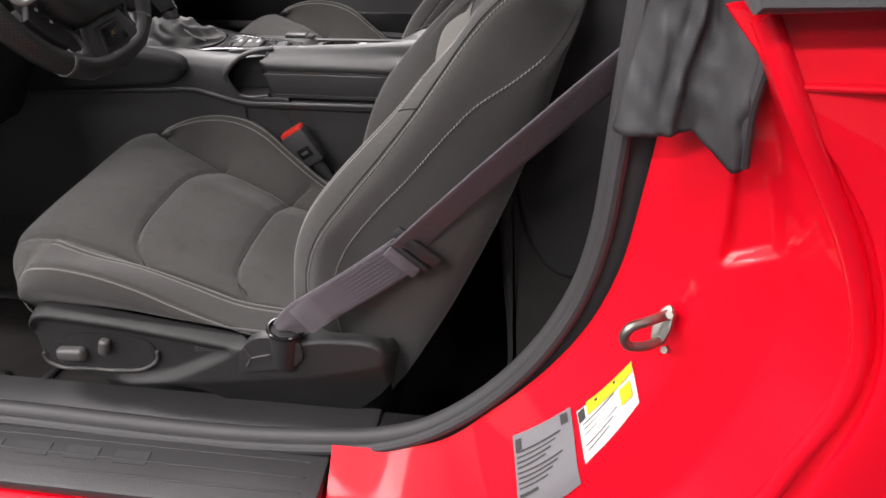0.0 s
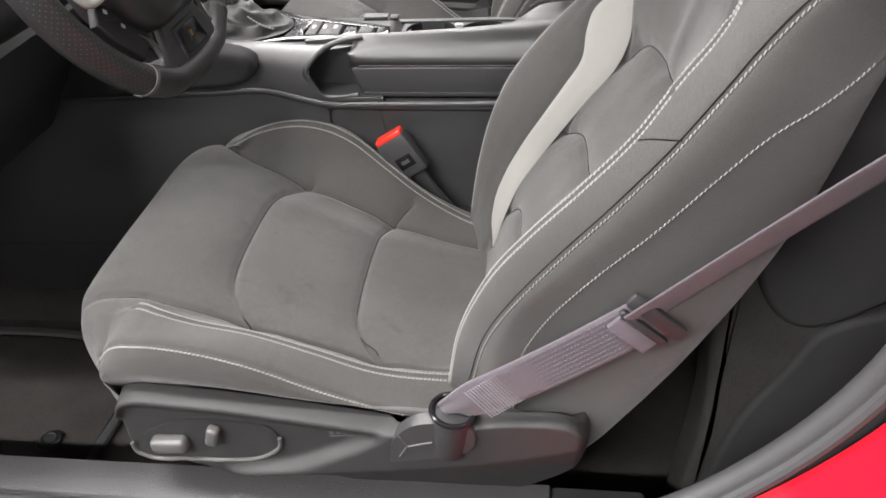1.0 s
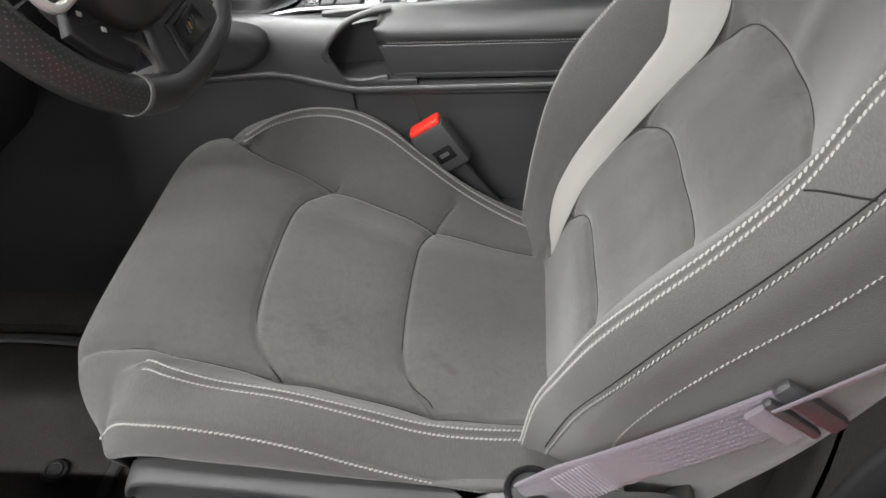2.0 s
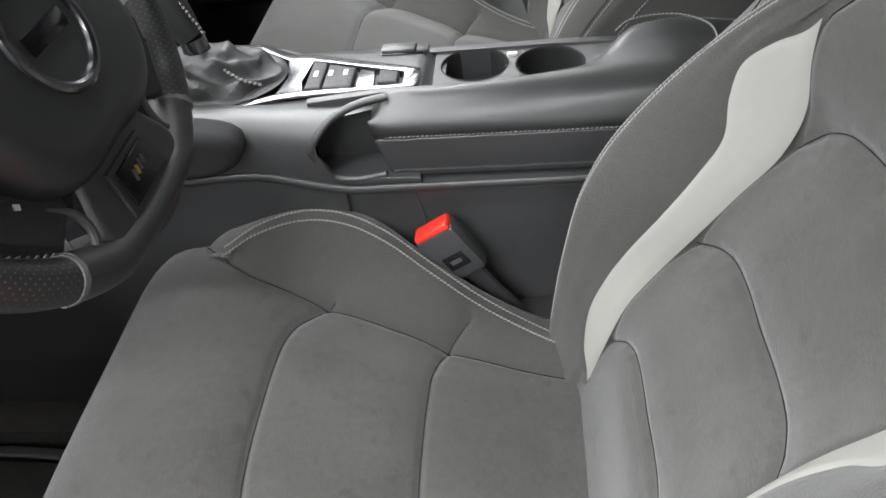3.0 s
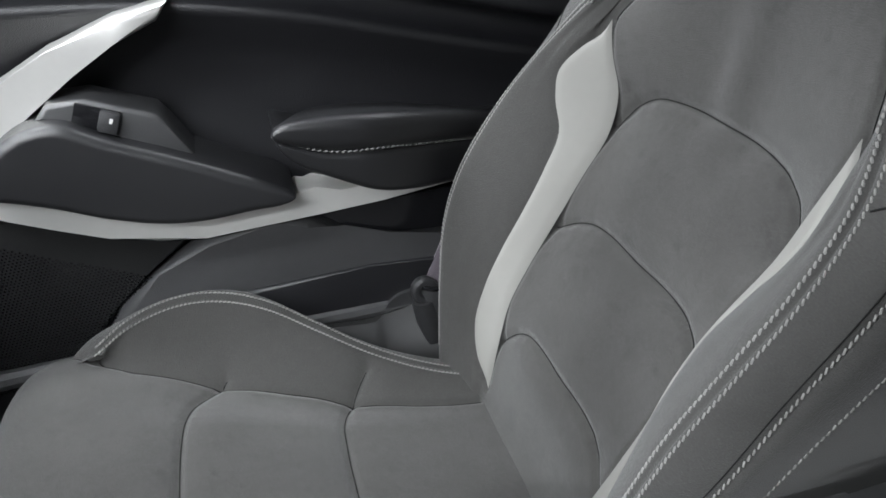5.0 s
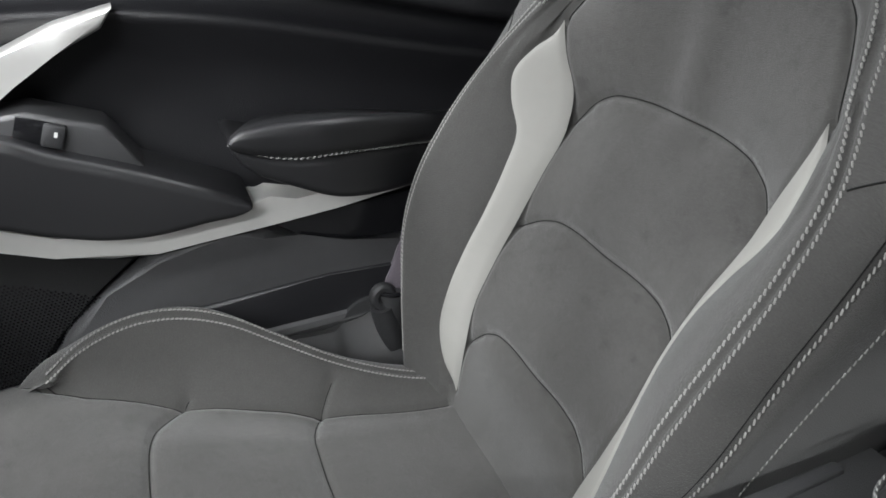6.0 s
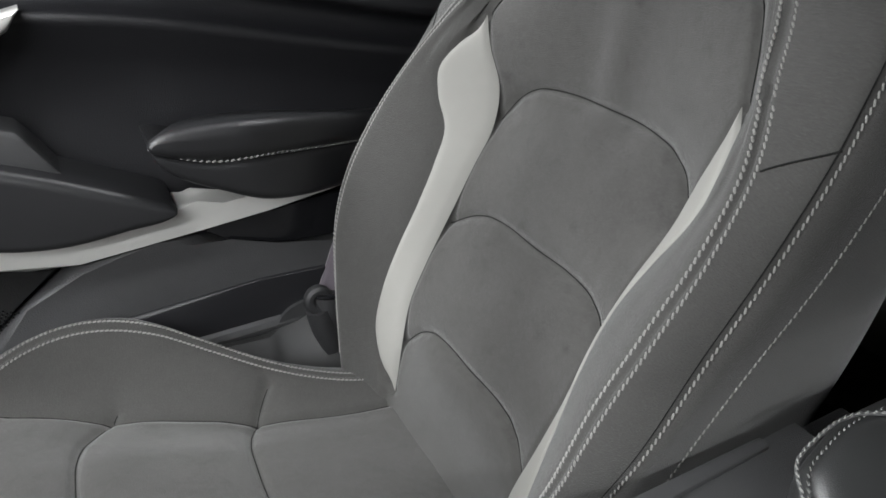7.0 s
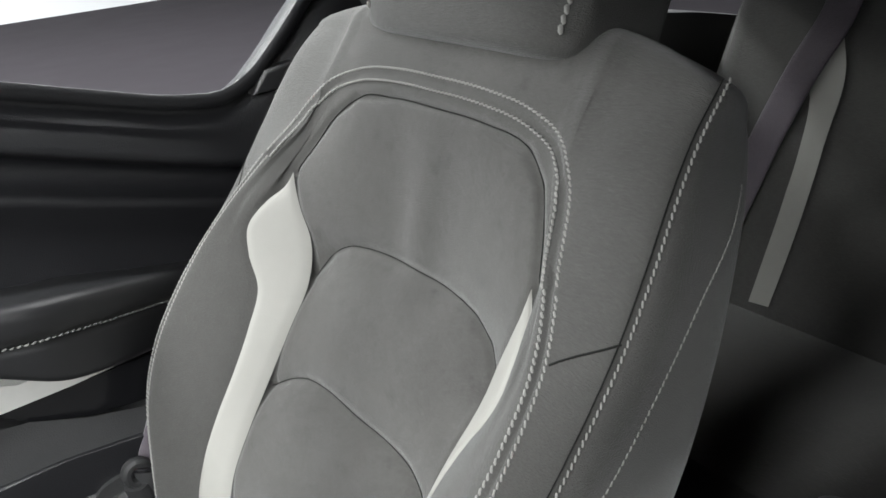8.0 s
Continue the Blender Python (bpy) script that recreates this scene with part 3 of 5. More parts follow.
def headrest_stitch():
    lines = []
    for side in (1, -1):
        v = np.linspace(.580, .765, 40)
        for d in (.122,):
            uvw = np.c_[np.full(40, side * d - .006), v, np.full(40, 0.0125)]
            lines.append((back_place(uvw), np.repeat(OUT[None], 40, 0)))
    return stitch_mesh("stitching", lines, pitch=.0070, length=.0074, width=.0038, high=.0016, slant=24)


def seat_meshes():
    m = {}
    m["cushion"] = grid_mesh("cushion", columns(CG, CUSH_S, -2, 2))
    for k, lo, hi in (("b1", 2, 4), ("b2", -4, -2)):
        m["cushion_" + k] = grid_mesh("cushion_bolster", columns(CG, CUSH_S, lo, hi))
    for k, lo, hi in (("s1", 4, 6), ("s2", -6, -4)):
        m["cushion_" + k] = grid_mesh("cushion_side", columns(CG, CUSH_S, lo, hi))
    P = back_place(BG)
    m["back"] = grid_mesh("backrest", columns(P, BACK_S, -3, 3))
    for k, lo, hi in (("b1", 3, 6), ("b2", -6, -3)):
        m["back_" + k] = grid_mesh("back_bolster", columns(P, BACK_S, lo, hi))
    for k, lo, hi in (("s1", 6, 7), ("s2", -7, -6)):
        m["back_" + k] = grid_mesh("back_side", columns(P, BACK_S, lo, hi))
    for k, lo, hi in (("r1", 7, 10), ("r2", -10, -7)):
        m["back_" + k] = grid_mesh("back_shell", columns(P, BACK_S, lo, hi))
    m["stripe1"], m["stripe2"] = stripe_mesh(1), stripe_mesh(-1)
    m["headrest"] = headrest_mesh()
    rows = []
    for side in (1, -1):
        for d in (-.06, .06):
            rows.append(cush_line(3, -.402, -.005, side, shift=d * .11))
        rows.append(cush_line(4, -.448, .0, side, shift=.005))
    m["cushion_stitch"] = stitch_mesh("stitching", rows, pitch=.0047, length=.0044, width=.0020, high=.0010)
    rows, edge_rows = [], []
    for side in (1, -1):
        for d in (-.14, .14):
            rows.append(column_line(5 + d, .0, .419, side))
        edge_rows.append(column_line(6.03, .0, .576, side))
        rows.append(column_line(7.02, .0, .520, side))
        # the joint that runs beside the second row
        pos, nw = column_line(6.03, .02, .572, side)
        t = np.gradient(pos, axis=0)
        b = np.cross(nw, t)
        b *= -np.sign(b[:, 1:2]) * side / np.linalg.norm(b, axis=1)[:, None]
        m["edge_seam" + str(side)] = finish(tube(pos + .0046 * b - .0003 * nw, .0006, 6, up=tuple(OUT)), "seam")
    for d in (-.0058, .0058):
        rows.append(on_back(offset_line(TWIN_TOP, d)))
    m["back_stitch"] = stitch_mesh("stitching", rows)
    m["edge_stitch"] = stitch_mesh("edge_stitching", edge_rows, length=.0046, width=.0014, high=.0009)
    m["headrest_stitch"] = headrest_stitch()
    # dark tubes at the groove bottoms draw the shade of the back's seams
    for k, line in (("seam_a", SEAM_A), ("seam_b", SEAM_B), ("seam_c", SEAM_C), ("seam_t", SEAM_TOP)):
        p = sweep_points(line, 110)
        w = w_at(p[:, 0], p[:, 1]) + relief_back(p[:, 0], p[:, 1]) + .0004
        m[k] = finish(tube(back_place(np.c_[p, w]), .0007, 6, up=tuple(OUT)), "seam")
    # thin dark tubes in the cushion's seam grooves, standing in for crease shade
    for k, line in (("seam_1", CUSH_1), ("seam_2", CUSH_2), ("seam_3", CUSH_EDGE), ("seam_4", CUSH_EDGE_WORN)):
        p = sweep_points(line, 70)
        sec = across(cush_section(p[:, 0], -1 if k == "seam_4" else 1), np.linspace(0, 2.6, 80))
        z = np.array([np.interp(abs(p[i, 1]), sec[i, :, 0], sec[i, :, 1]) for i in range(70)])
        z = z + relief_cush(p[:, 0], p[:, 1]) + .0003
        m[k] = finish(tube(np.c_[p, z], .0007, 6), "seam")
    # cross seam on the bolster
    for k, side in enumerate((1, -1)):
        v = np.linspace(.378, .406, 14)
        s = np.linspace(5.2, 5.95, 14)
        c = np.array([across(back_section(v[i:i + 1]), s[i:i + 1])[0, 0] for i in range(14)])
        m["cross_seam" + str(k)] = finish(tube(back_place(np.c_[side * c[:, 0], v, c[:, 1] + .0]), .0008, 6, up=(0, 1, 0)), "cross_seam")
    return m


SEAT = seat_meshes()


SHIELD_TOP = [(-.420, .530), (-.416, .553), (-.408, .574), (-.395, .584), (-.385, .586), (-.34, .583), (-.276, .578), (-.176, .567), (-.095, .556), (-.06, .558), (-.02, .570), (.03, .582), (.085, .584), (.105, .577), (.115, .566), (.122, .55)]
SHIELD_FOOT = [(-.420, .50), (-.414, .44), (-.40, .40), (.05, .40), (.09, .455), (.116, .50), (.122, .53)]
SHIELD_FOLD = [(-.42, .476), (-.34, .470), (-.28, .464), (-.237, .472), (-.132, .490), (-.005, .512), (.06, .530), (.112, .548), (.13, .552)]
SHIELD_SWEEP = [(-.42, .448), (-.32, .460), (-.29, .467), (-.205, .491), (-.14, .527), (-.10, .553), (-.08, .572), (-.06, .60), (-.02, .66), (.13, .70)]


def shield_mesh(out):
    """Side shield: a rolled upper rim, a dished face, a swelling round the belt anchor and a tucked-in foot."""
    def ramp(q, a, b):
        u = np.clip((q - a) / (b - a), 0, 1)
        return u * u * (3 - 2 * u)

    x = np.r_[np.linspace(-.42, -.40, 8)[:-1], np.linspace(-.40, .095, 110)[:-1], np.linspace(.095, .122, 10)]
    top, foot, fold, sweep = (np.array([np.interp(x, [a for a, _ in t], [b for _, b in t])])[0] for t in (SHIELD_TOP, SHIELD_FOOT, SHIELD_FOLD, SHIELD_SWEEP))
    for line in (top, fold, sweep):
        line[3:-3] = np.convolve(line, np.ones(7) / 7, "valid")
    f = 1 - np.linspace(0, 1, 64) ** 1.5
    z = foot[:, None] + (top - foot)[:, None] * f[None]
    e = top[:, None] - z
    xx = np.repeat(x[:, None], len(f), 1)
    swell = ramp(sweep[:, None] - z, -.003, .013)
    d = .270 + .010 * (1 - swell) * np.exp(-((e - .011) / .010) ** 2) - .016 * np.clip(1 - e / .008, 0, 1) ** 2 + .015 * swell
    below = np.maximum(0, fold[:, None] - z)
    d = d - np.sqrt(below ** 2 + .004 ** 2) * np.interp(xx, [-.28, -.16, .12], [1.4, .7, .42]) + .003
    d = d - .022 * np.clip(1 - (xx + .42) / .012, 0, 1) ** 2 - .022 * np.clip(1 - (.122 - xx) / .016, 0, 1) ** 2
    P = np.stack([xx, out * d, z], -1)
    back = P[:, :1].copy()
    back[..., 1] = out * .244
    back[..., 2] -= .11 * np.clip((.115 - xx[:, :1]) / .05, 0, 1) * np.clip((xx[:, :1] + .41) / .03, 0, 1)
    P = np.concatenate([back, P], 1)
    ends = [P[:1].copy(), P[-1:].copy()]
    for q in ends:
        q[..., 1] = out * .20
    P = np.concatenate([ends[0], P, ends[1]], 0)
    return grid_mesh("side_shield", P if out < 0 else P[:, ::-1])


def front_seat(name, label, at, out, back_shift):
    """A bucket seat; out is +1 or -1, the side towards its door."""
    ax = -.027 if out < 0 else -.016
    seat = thing(name, label, "car seat", at, group="front bucket seats")
    cu = part("cushion", SEAT["cushion"], CLOTH, seat, "dark grey woven cloth seat cushion")
    for k in ("b1", "b2"):
        part("cushion_bolster", SEAT["cushion_" + k], TWILL, cu)
    for k in ("s1", "s2"):
        part("cushion_side", SEAT["cushion_" + k], TWILL, cu)
    tagged(part("stitching", SEAT["cushion_stitch"], THREAD, cu, "pale grey contrast stitching"), kind="stuff")
    ba = part("backrest", SEAT["back"], CLOTH, seat, "dark grey cloth backrest with pressed seams")
    for k in ("b1", "b2"):
        part("back_bolster", SEAT["back_" + k], TWILL, ba)
    for k in ("s1", "s2"):
        part("back_side", SEAT["back_" + k], TWILL, ba)
    for k in ("r1", "r2"):
        part("back_shell", SEAT["back_" + k], TWILL, ba)
    for k in ("stripe1", "stripe2"):
        part("pale_stripe", SEAT[k], PALE, ba, "pale grey leatherette inlay")
    tagged(part("stitching", SEAT["back_stitch"], THREAD, ba, "pale grey contrast stitching"), kind="stuff")
    tagged(part("stitching", SEAT["edge_stitch"], THREAD, ba, "pale grey contrast stitching"), kind="stuff")
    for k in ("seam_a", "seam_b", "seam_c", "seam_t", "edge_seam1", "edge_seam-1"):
        part("seam", SEAT[k], SEAM_SHADE, ba)
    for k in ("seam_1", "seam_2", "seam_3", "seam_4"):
        part("seam", SEAT[k], SEAM_SHADE, cu)
    for k in ("cross_seam0", "cross_seam1"):
        part("cross_seam", SEAT[k], SEAM_SHADE, ba)
    he = part("headrest", SEAT["headrest"], TWILL, seat)
    ba.location = he.location = (0, back_shift, 0)
    tagged(part("stitching", SEAT["headrest_stitch"], THREAD, he, "pale grey contrast stitching"), kind="stuff")
    part("seat_base", box((.44, .40, .29), .01, pose(-.16, 0, .345)), PLASTIC, seat)
    # side shield with its switch bezel and belt anchor socket
    sh = part("side_shield", shield_mesh(out), SHIELD, seat, "black plastic side shield")
    part("recess", slab([(-.404, .49), (-.39, .515), (-.349, .540), (-.282, .545), (-.231, .534), (-.224, .518), (-.245, .494), (-.295, .483), (-.392, .482)], *sorted((out * .262, out * .2712)), .001, smooth=70), PLASTIC, sh)
    rim = [(-.406, .503), (-.404, .489), (-.392, .4805), (-.34, .480), (-.295, .481), (-.247, .491), (-.226, .510), (-.224, .524)]
    part("recess_rim", tube(sweep_points([(a, out * .2725, b) for a, b in rim], 60), .0026, 10, up=(0, 1, 0)), SWITCH_GREY, sh)
    part("slide_switch", box((.044, .018, .021), .007, pose(-.355, out * .278, .511, 0, -4, 0), 4), SWITCH_GREY, sh)
    part("tilt_switch", box((.015, .014, .027), .005, pose(-.300, out * .278, .529, 0, 16, 0), 4), SWITCH_GREY, sh)
    for i in range(5):
        part("embossed_bar", box((.0045, .0012, .0055), 0, pose(-.163 + .0076 * i, out * .2704, .5355 + .0009 * i)), SWITCH_GREY, sh)
    part("embossed_line", box((.036, .0012, .0012), 0, pose(-.148, out * .2704, .5315, 0, -6, 0)), SWITCH_GREY, sh)
    part("socket_plate", slab([(-.096, .514), (-.087, .554), (-.064, .576), (-.04, .580), (-.001, .569), (-.004, .542), (-.039, .527)], *sorted((out * .274, out * .2905)), .002, smooth=50), PLASTIC_SOFT, sh)
    so = part("anchor_socket", rod(.0205, .0235, .060, pose(ax, out * .276, .556, 0, 6, 0), bevel=.003), PLASTIC, sh)
    part("socket_collar", tube([(ax + .0228 * math.cos(a) + .003, out * .276 + .0228 * math.sin(a), .5865 - .003 * math.cos(a)) for a in np.linspace(0, 2 * math.pi, 33)[:-1]], .0032, 10, closed=True), GLOSS, so)
    for (xa, za), (xb, zb) in (((-.082, .558), (-.074, .542)), ((-.074, .542), (-.046, .551)), ((-.074, .542), (-.083, .525))):
        part("notch", tube([(xa, out * .2905, za), (xb, out * .2905, zb)], .0016, 6, up=(0, 1, 0)), INK, sh)
    return seat


driver_seat = front_seat("front_seat", "dark grey cloth bucket seat with pale inlays beside the open door", (0, -.37, 0), -1, -.020)
passenger_seat = front_seat("front_seat", "dark grey cloth bucket seat with pale inlays, beside the closed door", (-.011, .37, .020), 1, -.005)


# ---- car body round the driver's door ----
car = thing("car_body", "glossy red convertible car body, driver's side open", "car", (0, 0, 0))

J0 = [(.04, -.70, .432), (.12, -.70, .436), (.19, -.702, .462), (.26, -.706, .53), (.325, -.712, .61), (.37, -.718, .69), (.395, -.724, .77), (.407, -.73, .86), (.415, -.735, .95), (.42, -.735, 1.06)]
J1 = [(.04, -.752, .378), (.17, -.757, .386), (.26, -.769, .424), (.316, -.785, .468), (.384, -.785, .551), (.45, -.785, .678), (.473, -.785, .755), (.48, -.785, .83), (.476, -.785, .924), (.465, -.775, 1.05)]
J2 = [(.04, -.80, .345), (.2, -.808, .348), (.33, -.812, .40), (.42, -.815, .47), (.490, -.817, .576), (.513, -.817, .646), (.528, -.817, .709), (.536, -.817, .772), (.533, -.817, .823), (.523, -.817, .881), (.509, -.817, .929), (.498, -.817, .969), (.468, -.817, 1.032), (.455, -.815, 1.07)]
J3 = [(.04, -.825, .325), (.2, -.84, .325), (.36, -.855, .37), (.46, -.865, .45), (.539, -.87, .604), (.558, -.87, .67), (.580, -.87, .744), (.582, -.87, .796), (.571, -.87, .843), (.548, -.87, .902), (.519, -.87, .955), (.488, -.87, 1.009), (.452, -.86, 1.078)]
J4 = [(.04, -.855, .30), (.25, -.875, .27), (.5, -.89, .36), (.64, -.90, .6), (.66, -.908, .78), (.63, -.905, .92), (.49, -.862, 1.088)]
J5 = [(.1, -.88, .15), (.9, -.93, .2), (1.2, -.95, .6), (1.25, -.955, .85), (1.2, -.885, 1.088)]


def jamb_grid():
    n = 300
    cols = [sweep_points(c, n) for c in (J0, J1, J2, J3)]
    edge = sweep_points([(a + .012, b - .008, c - .004) for a, b, c in J3], n)
    cols = cols + [edge, sweep_points(J4, n), sweep_points(J5, n)]
    C = np.stack(cols, 1)
    s = np.r_[np.linspace(0, 1, 16)[:-1], np.linspace(1, 2, 14)[:-1], np.linspace(2, 3, 14)[:-1], np.linspace(3, 4, 10)[:-1], np.linspace(4, 6, 30)]
    ar = np.arange(7.0)
    soft = np.stack([keyed(np.c_[ar, C[i]], s) for i in range(n)], 0)
    crisp = np.zeros_like(soft)
    for d in (-.08, -.04, 0, .04, .08):
        at = np.clip(s + d, 0, 6)
        crisp += np.stack([[np.interp(at, ar, C[i][:, k]) for k in range(3)] for i in range(n)], 0).transpose(0, 2, 1) / 5
    crisp[:, 0] = C[:, 0]
    hold = np.clip(s - 3.6, 0, 1)[None, :, None]
    return crisp * (1 - hold) + soft * hold, s


JG, JS = jamb_grid()


def press(P, s):
    """Pressings of the jamb: a shallow recess with a ledge under the flap."""
    x, z = P[..., 0], P[..., 2]

    def ramp(v, a, b):
        u = np.clip((v - a) / (b - a), 0, 1)
        return u * u * (3 - 2 * u)

    ledge = .815 + .8 * (x - .482)
    face = ramp(s, .95, 1.2)[None] * (1 - ramp(s, 1.75, 2.0)[None])
    P[..., 1] += .013 * face * ramp(z - ledge, 0, .010) * (1 - ramp(z, .90, .945))


press(JG, JS)


def on_quarter(x, z):
    Q = JG[:, JS > 3.4]
    i, j = np.unravel_index(np.argmin((Q[..., 0] - x) ** 2 + (Q[..., 2] - z) ** 2), Q.shape[:2])
    return (x, Q[i, j, 1], z)


part("door_jamb", grid_mesh("door_jamb", columns(JG, JS, 0, 3)), RED, car)
part("quarter_panel", grid_mesh("quarter_panel", columns(JG, JS, 3, 6)), RED, car)
part("rocker", slab([(-.70, .372), (-.79, .378), (-.81, .374), (-.828, .36), (-.855, .30), (-.86, .2), (-.70, .2)], -1.6, .045, .004, axis="x"), RED, car)
part("panel_edge", tube(sweep_points([(a + .004, b - .006, c) for a, b, c in J3], 120), .010, 14, up=(0, 1, 0)), RED, car)
part("quarter_crease", tube(sweep_points([(.478, -.874, 1.030), (.6, -.903, 1.04), (.9, -.936, 1.048), (1.2, -.946, 1.05)], 30), .0032, 10), RED, car)
part("quarter_crease", tube(sweep_points([on_quarter(.60, .829), on_quarter(.70, .827), on_quarter(.85, .824), on_quarter(1.05, .82)], 30), .0035, 10), RED, car)
part("belt_moulding", slab([(.44, 1.088), (.62, 1.099), (1.2, 1.099), (1.2, 1.118), (.6, 1.118), (.43, 1.110)], -.91, -.84, .006), MOULD, car, "dark grey belt moulding")

sp = part("sill_plate", box((1.64, .105, .020), .006, pose(-.785, -.742, .394, 4, 0, 0)), SILL, car, "black ribbed plastic sill plate")
for k in range(3):
    part("rib", box((1.6, .004, .003), .001, pose(-.79, -.712 - .026 * k, .406 - .0018 * k, 4, 0, 0)), SILL, sp)
for k in range(6):
    part("embossed_bar", box((.05, .022, .0012), 0, pose(-.62 + .075 * k, -.735, .4052, 4, 0, 0)), SILL, sp)
tr = part("sill_trim", slab([(-.585, .30), (-.585, .392), (-.592, .401), (-.63, .399), (-.648, .388), (-.652, .30)], -1.6, .085, .003, axis="x"), SILL, car, "black plastic inner sill trim")
part("trim_end", slab([(-.585, .31), (-.59, .394), (-.62, .398), (-.65, .386), (-.655, .31)], .085, .20, .006, axis="x"), PLASTIC, tr)
SEAL = [(-1.6, -.672, .400), (-.5, -.672, .402), (0, -.672, .405), (.10, -.673, .420), (.17, -.676, .448), (.23, -.680, .494), (.29, -.684, .560), (.34, -.690, .640), (.372, -.696, .72), (.388, -.702, .80), (.394, -.708, .89), (.398, -.712, .98), (.405, -.712, 1.10)]
part("door_seal", tube(sweep_points(SEAL, 110), .0275, 18, squash=(1.0, .62), up=(0, 1, 0.35)), RUBBER, car, "dull black rubber door seal")
part("seal_lip", tube(sweep_points([(a - .012 * (c > .42), b - .022, c + .008) for a, b, c in SEAL], 110), .008, 10, up=(0, 1, 0)), RUBBER, car)


FINE_S = np.linspace(0, 2, 240)
_rows = np.linspace(0, len(JG) - 1, 4 * (len(JG) - 1) + 1)
_lo = np.minimum(_rows.astype(int), len(JG) - 2)
_band = JG[_lo] * (1 - (_rows - _lo))[:, None, None] + JG[_lo + 1] * (_rows - _lo)[:, None, None]
FINE = np.stack([np.stack([np.interp(FINE_S, JS, _band[i, :, k]) for k in range(3)], -1) for i in range(len(_band))])


def on_jamb(x, z, lift=0.0):
    d = (FINE[..., 0] - x) ** 2 + (FINE[..., 2] - z) ** 2
    i, j = np.unravel_index(np.argmin(d), d.shape)
    return i / 4, FINE_S[j]


def jamb_patch(corners, m, n, lift):
    """A sheet on the jamb between four corners (x, z): from the first along to the second, down to the third and fourth."""
    ij = np.array([on_jamb(*c) for c in corners], float)
    a, b = np.meshgrid(np.linspace(0, 1, n), np.linspace(0, 1, m))
    q = ij[0] * ((1 - a) * (1 - b))[..., None] + ij[1] * (a * (1 - b))[..., None] + ij[2] * (a * b)[..., None] + ij[3] * ((1 - a) * b)[..., None]
    P = np.empty((m, n, 3))
    for r in range(m):
        for c in range(n):
            i, s = q[r, c]
            lo = int(min(max(math.floor(i), 0), len(JG) - 2))
            row = JG[lo] * (1 - (i - lo)) + JG[lo + 1] * (i - lo)
            P[r, c] = [np.interp(s, JS, row[:, k]) for k in range(3)]
    return P + np.array([-.35, -.9, .25]) * lift


def sticker(name, corners, base, label, bars):
    lab = part(name, grid_mesh(name, jamb_patch(corners, 10, 10, .0022)), base, car, label)
    c = np.array(corners, float)

    def at(u, v):
        return tuple(c[0] * (1 - u) * (1 - v) + c[1] * u * (1 - v) + c[2] * u * v + c[3] * (1 - u) * v)

    for nm, mat_, u0, u1, v0, v1 in bars:
        part(nm, grid_mesh(nm, jamb_patch([at(u0, v0), at(u1, v0), at(u1, v1), at(u0, v1)], 4, 6, .0032)), mat_, lab)
    return lab


WHITE_CORNERS = [(.363, .586), (.415, .674), (.427, .635), (.377, .537)]
bars = [("yellow_band", LABEL_YELLOW, 0.18, 1.0, 0.0, 0.24), ("yellow_patch", LABEL_YELLOW, .74, .93, .36, .72), ("emblem", INK, .02, .14, .04, .26)]
for r in range(6):
    bars.append(("text_bar", INK, .07 + .02 * (r % 2), .66 - .08 * (r % 3), .32 + .1 * r, .335 + .1 * r))
bars.append(("text_bar", INK, .3, .85, .09, .14))
sticker("tyre_label", WHITE_CORNERS, LABEL_WHITE, "white and yellow information sticker", bars)
GREY_CORNERS = [(.290, .519), (.356, .587), (.374, .511), (.305, .435)]
bars = [("emblem", INK, .04, .14, .06, .2), ("emblem", INK, .82, .94, .04, .16)]
for r in range(8):
    bars.append(("text_bar", INK, .05, .80 - .09 * ((r * 5) % 4), .2 + .06 * r, .222 + .06 * r))
bars.append(("text_bar", INK, .05, .36, .70, .74))
sticker("grey_label", GREY_CORNERS, LABEL_GREY, "silver grey information sticker", bars)

st = part("striker_plate", rod(.019, .019, .006, pose(.438, -.782, .741, 62, 0, -35) @ Matrix.Diagonal((.5, 1.2, 1, 1)), bevel=.002), ZINC, car, "bright zinc door striker")
part("striker_loop", tube(sweep_points([(.44, -.785, .757), (.418, -.800, .757), (.402, -.806, .752), (.398, -.807, .742), (.402, -.806, .732), (.42, -.800, .727), (.44, -.785, .727)], 40), .0052, 12, up=(0, 1, 0)), ZINC, st)
for dz in (.022, -.022):
    part("bolt", rod(.0042, .0042, .008, pose(.442, -.793, .741 + dz, 62, 0, -35), n=6), ZINC, st)
part("sill_notch", tube(sweep_points([(.46, -.862, .40), (.49, -.868, .412), (.52, -.875, .405), (.55, -.88, .38)], 16), .0025, 8), INK, car)


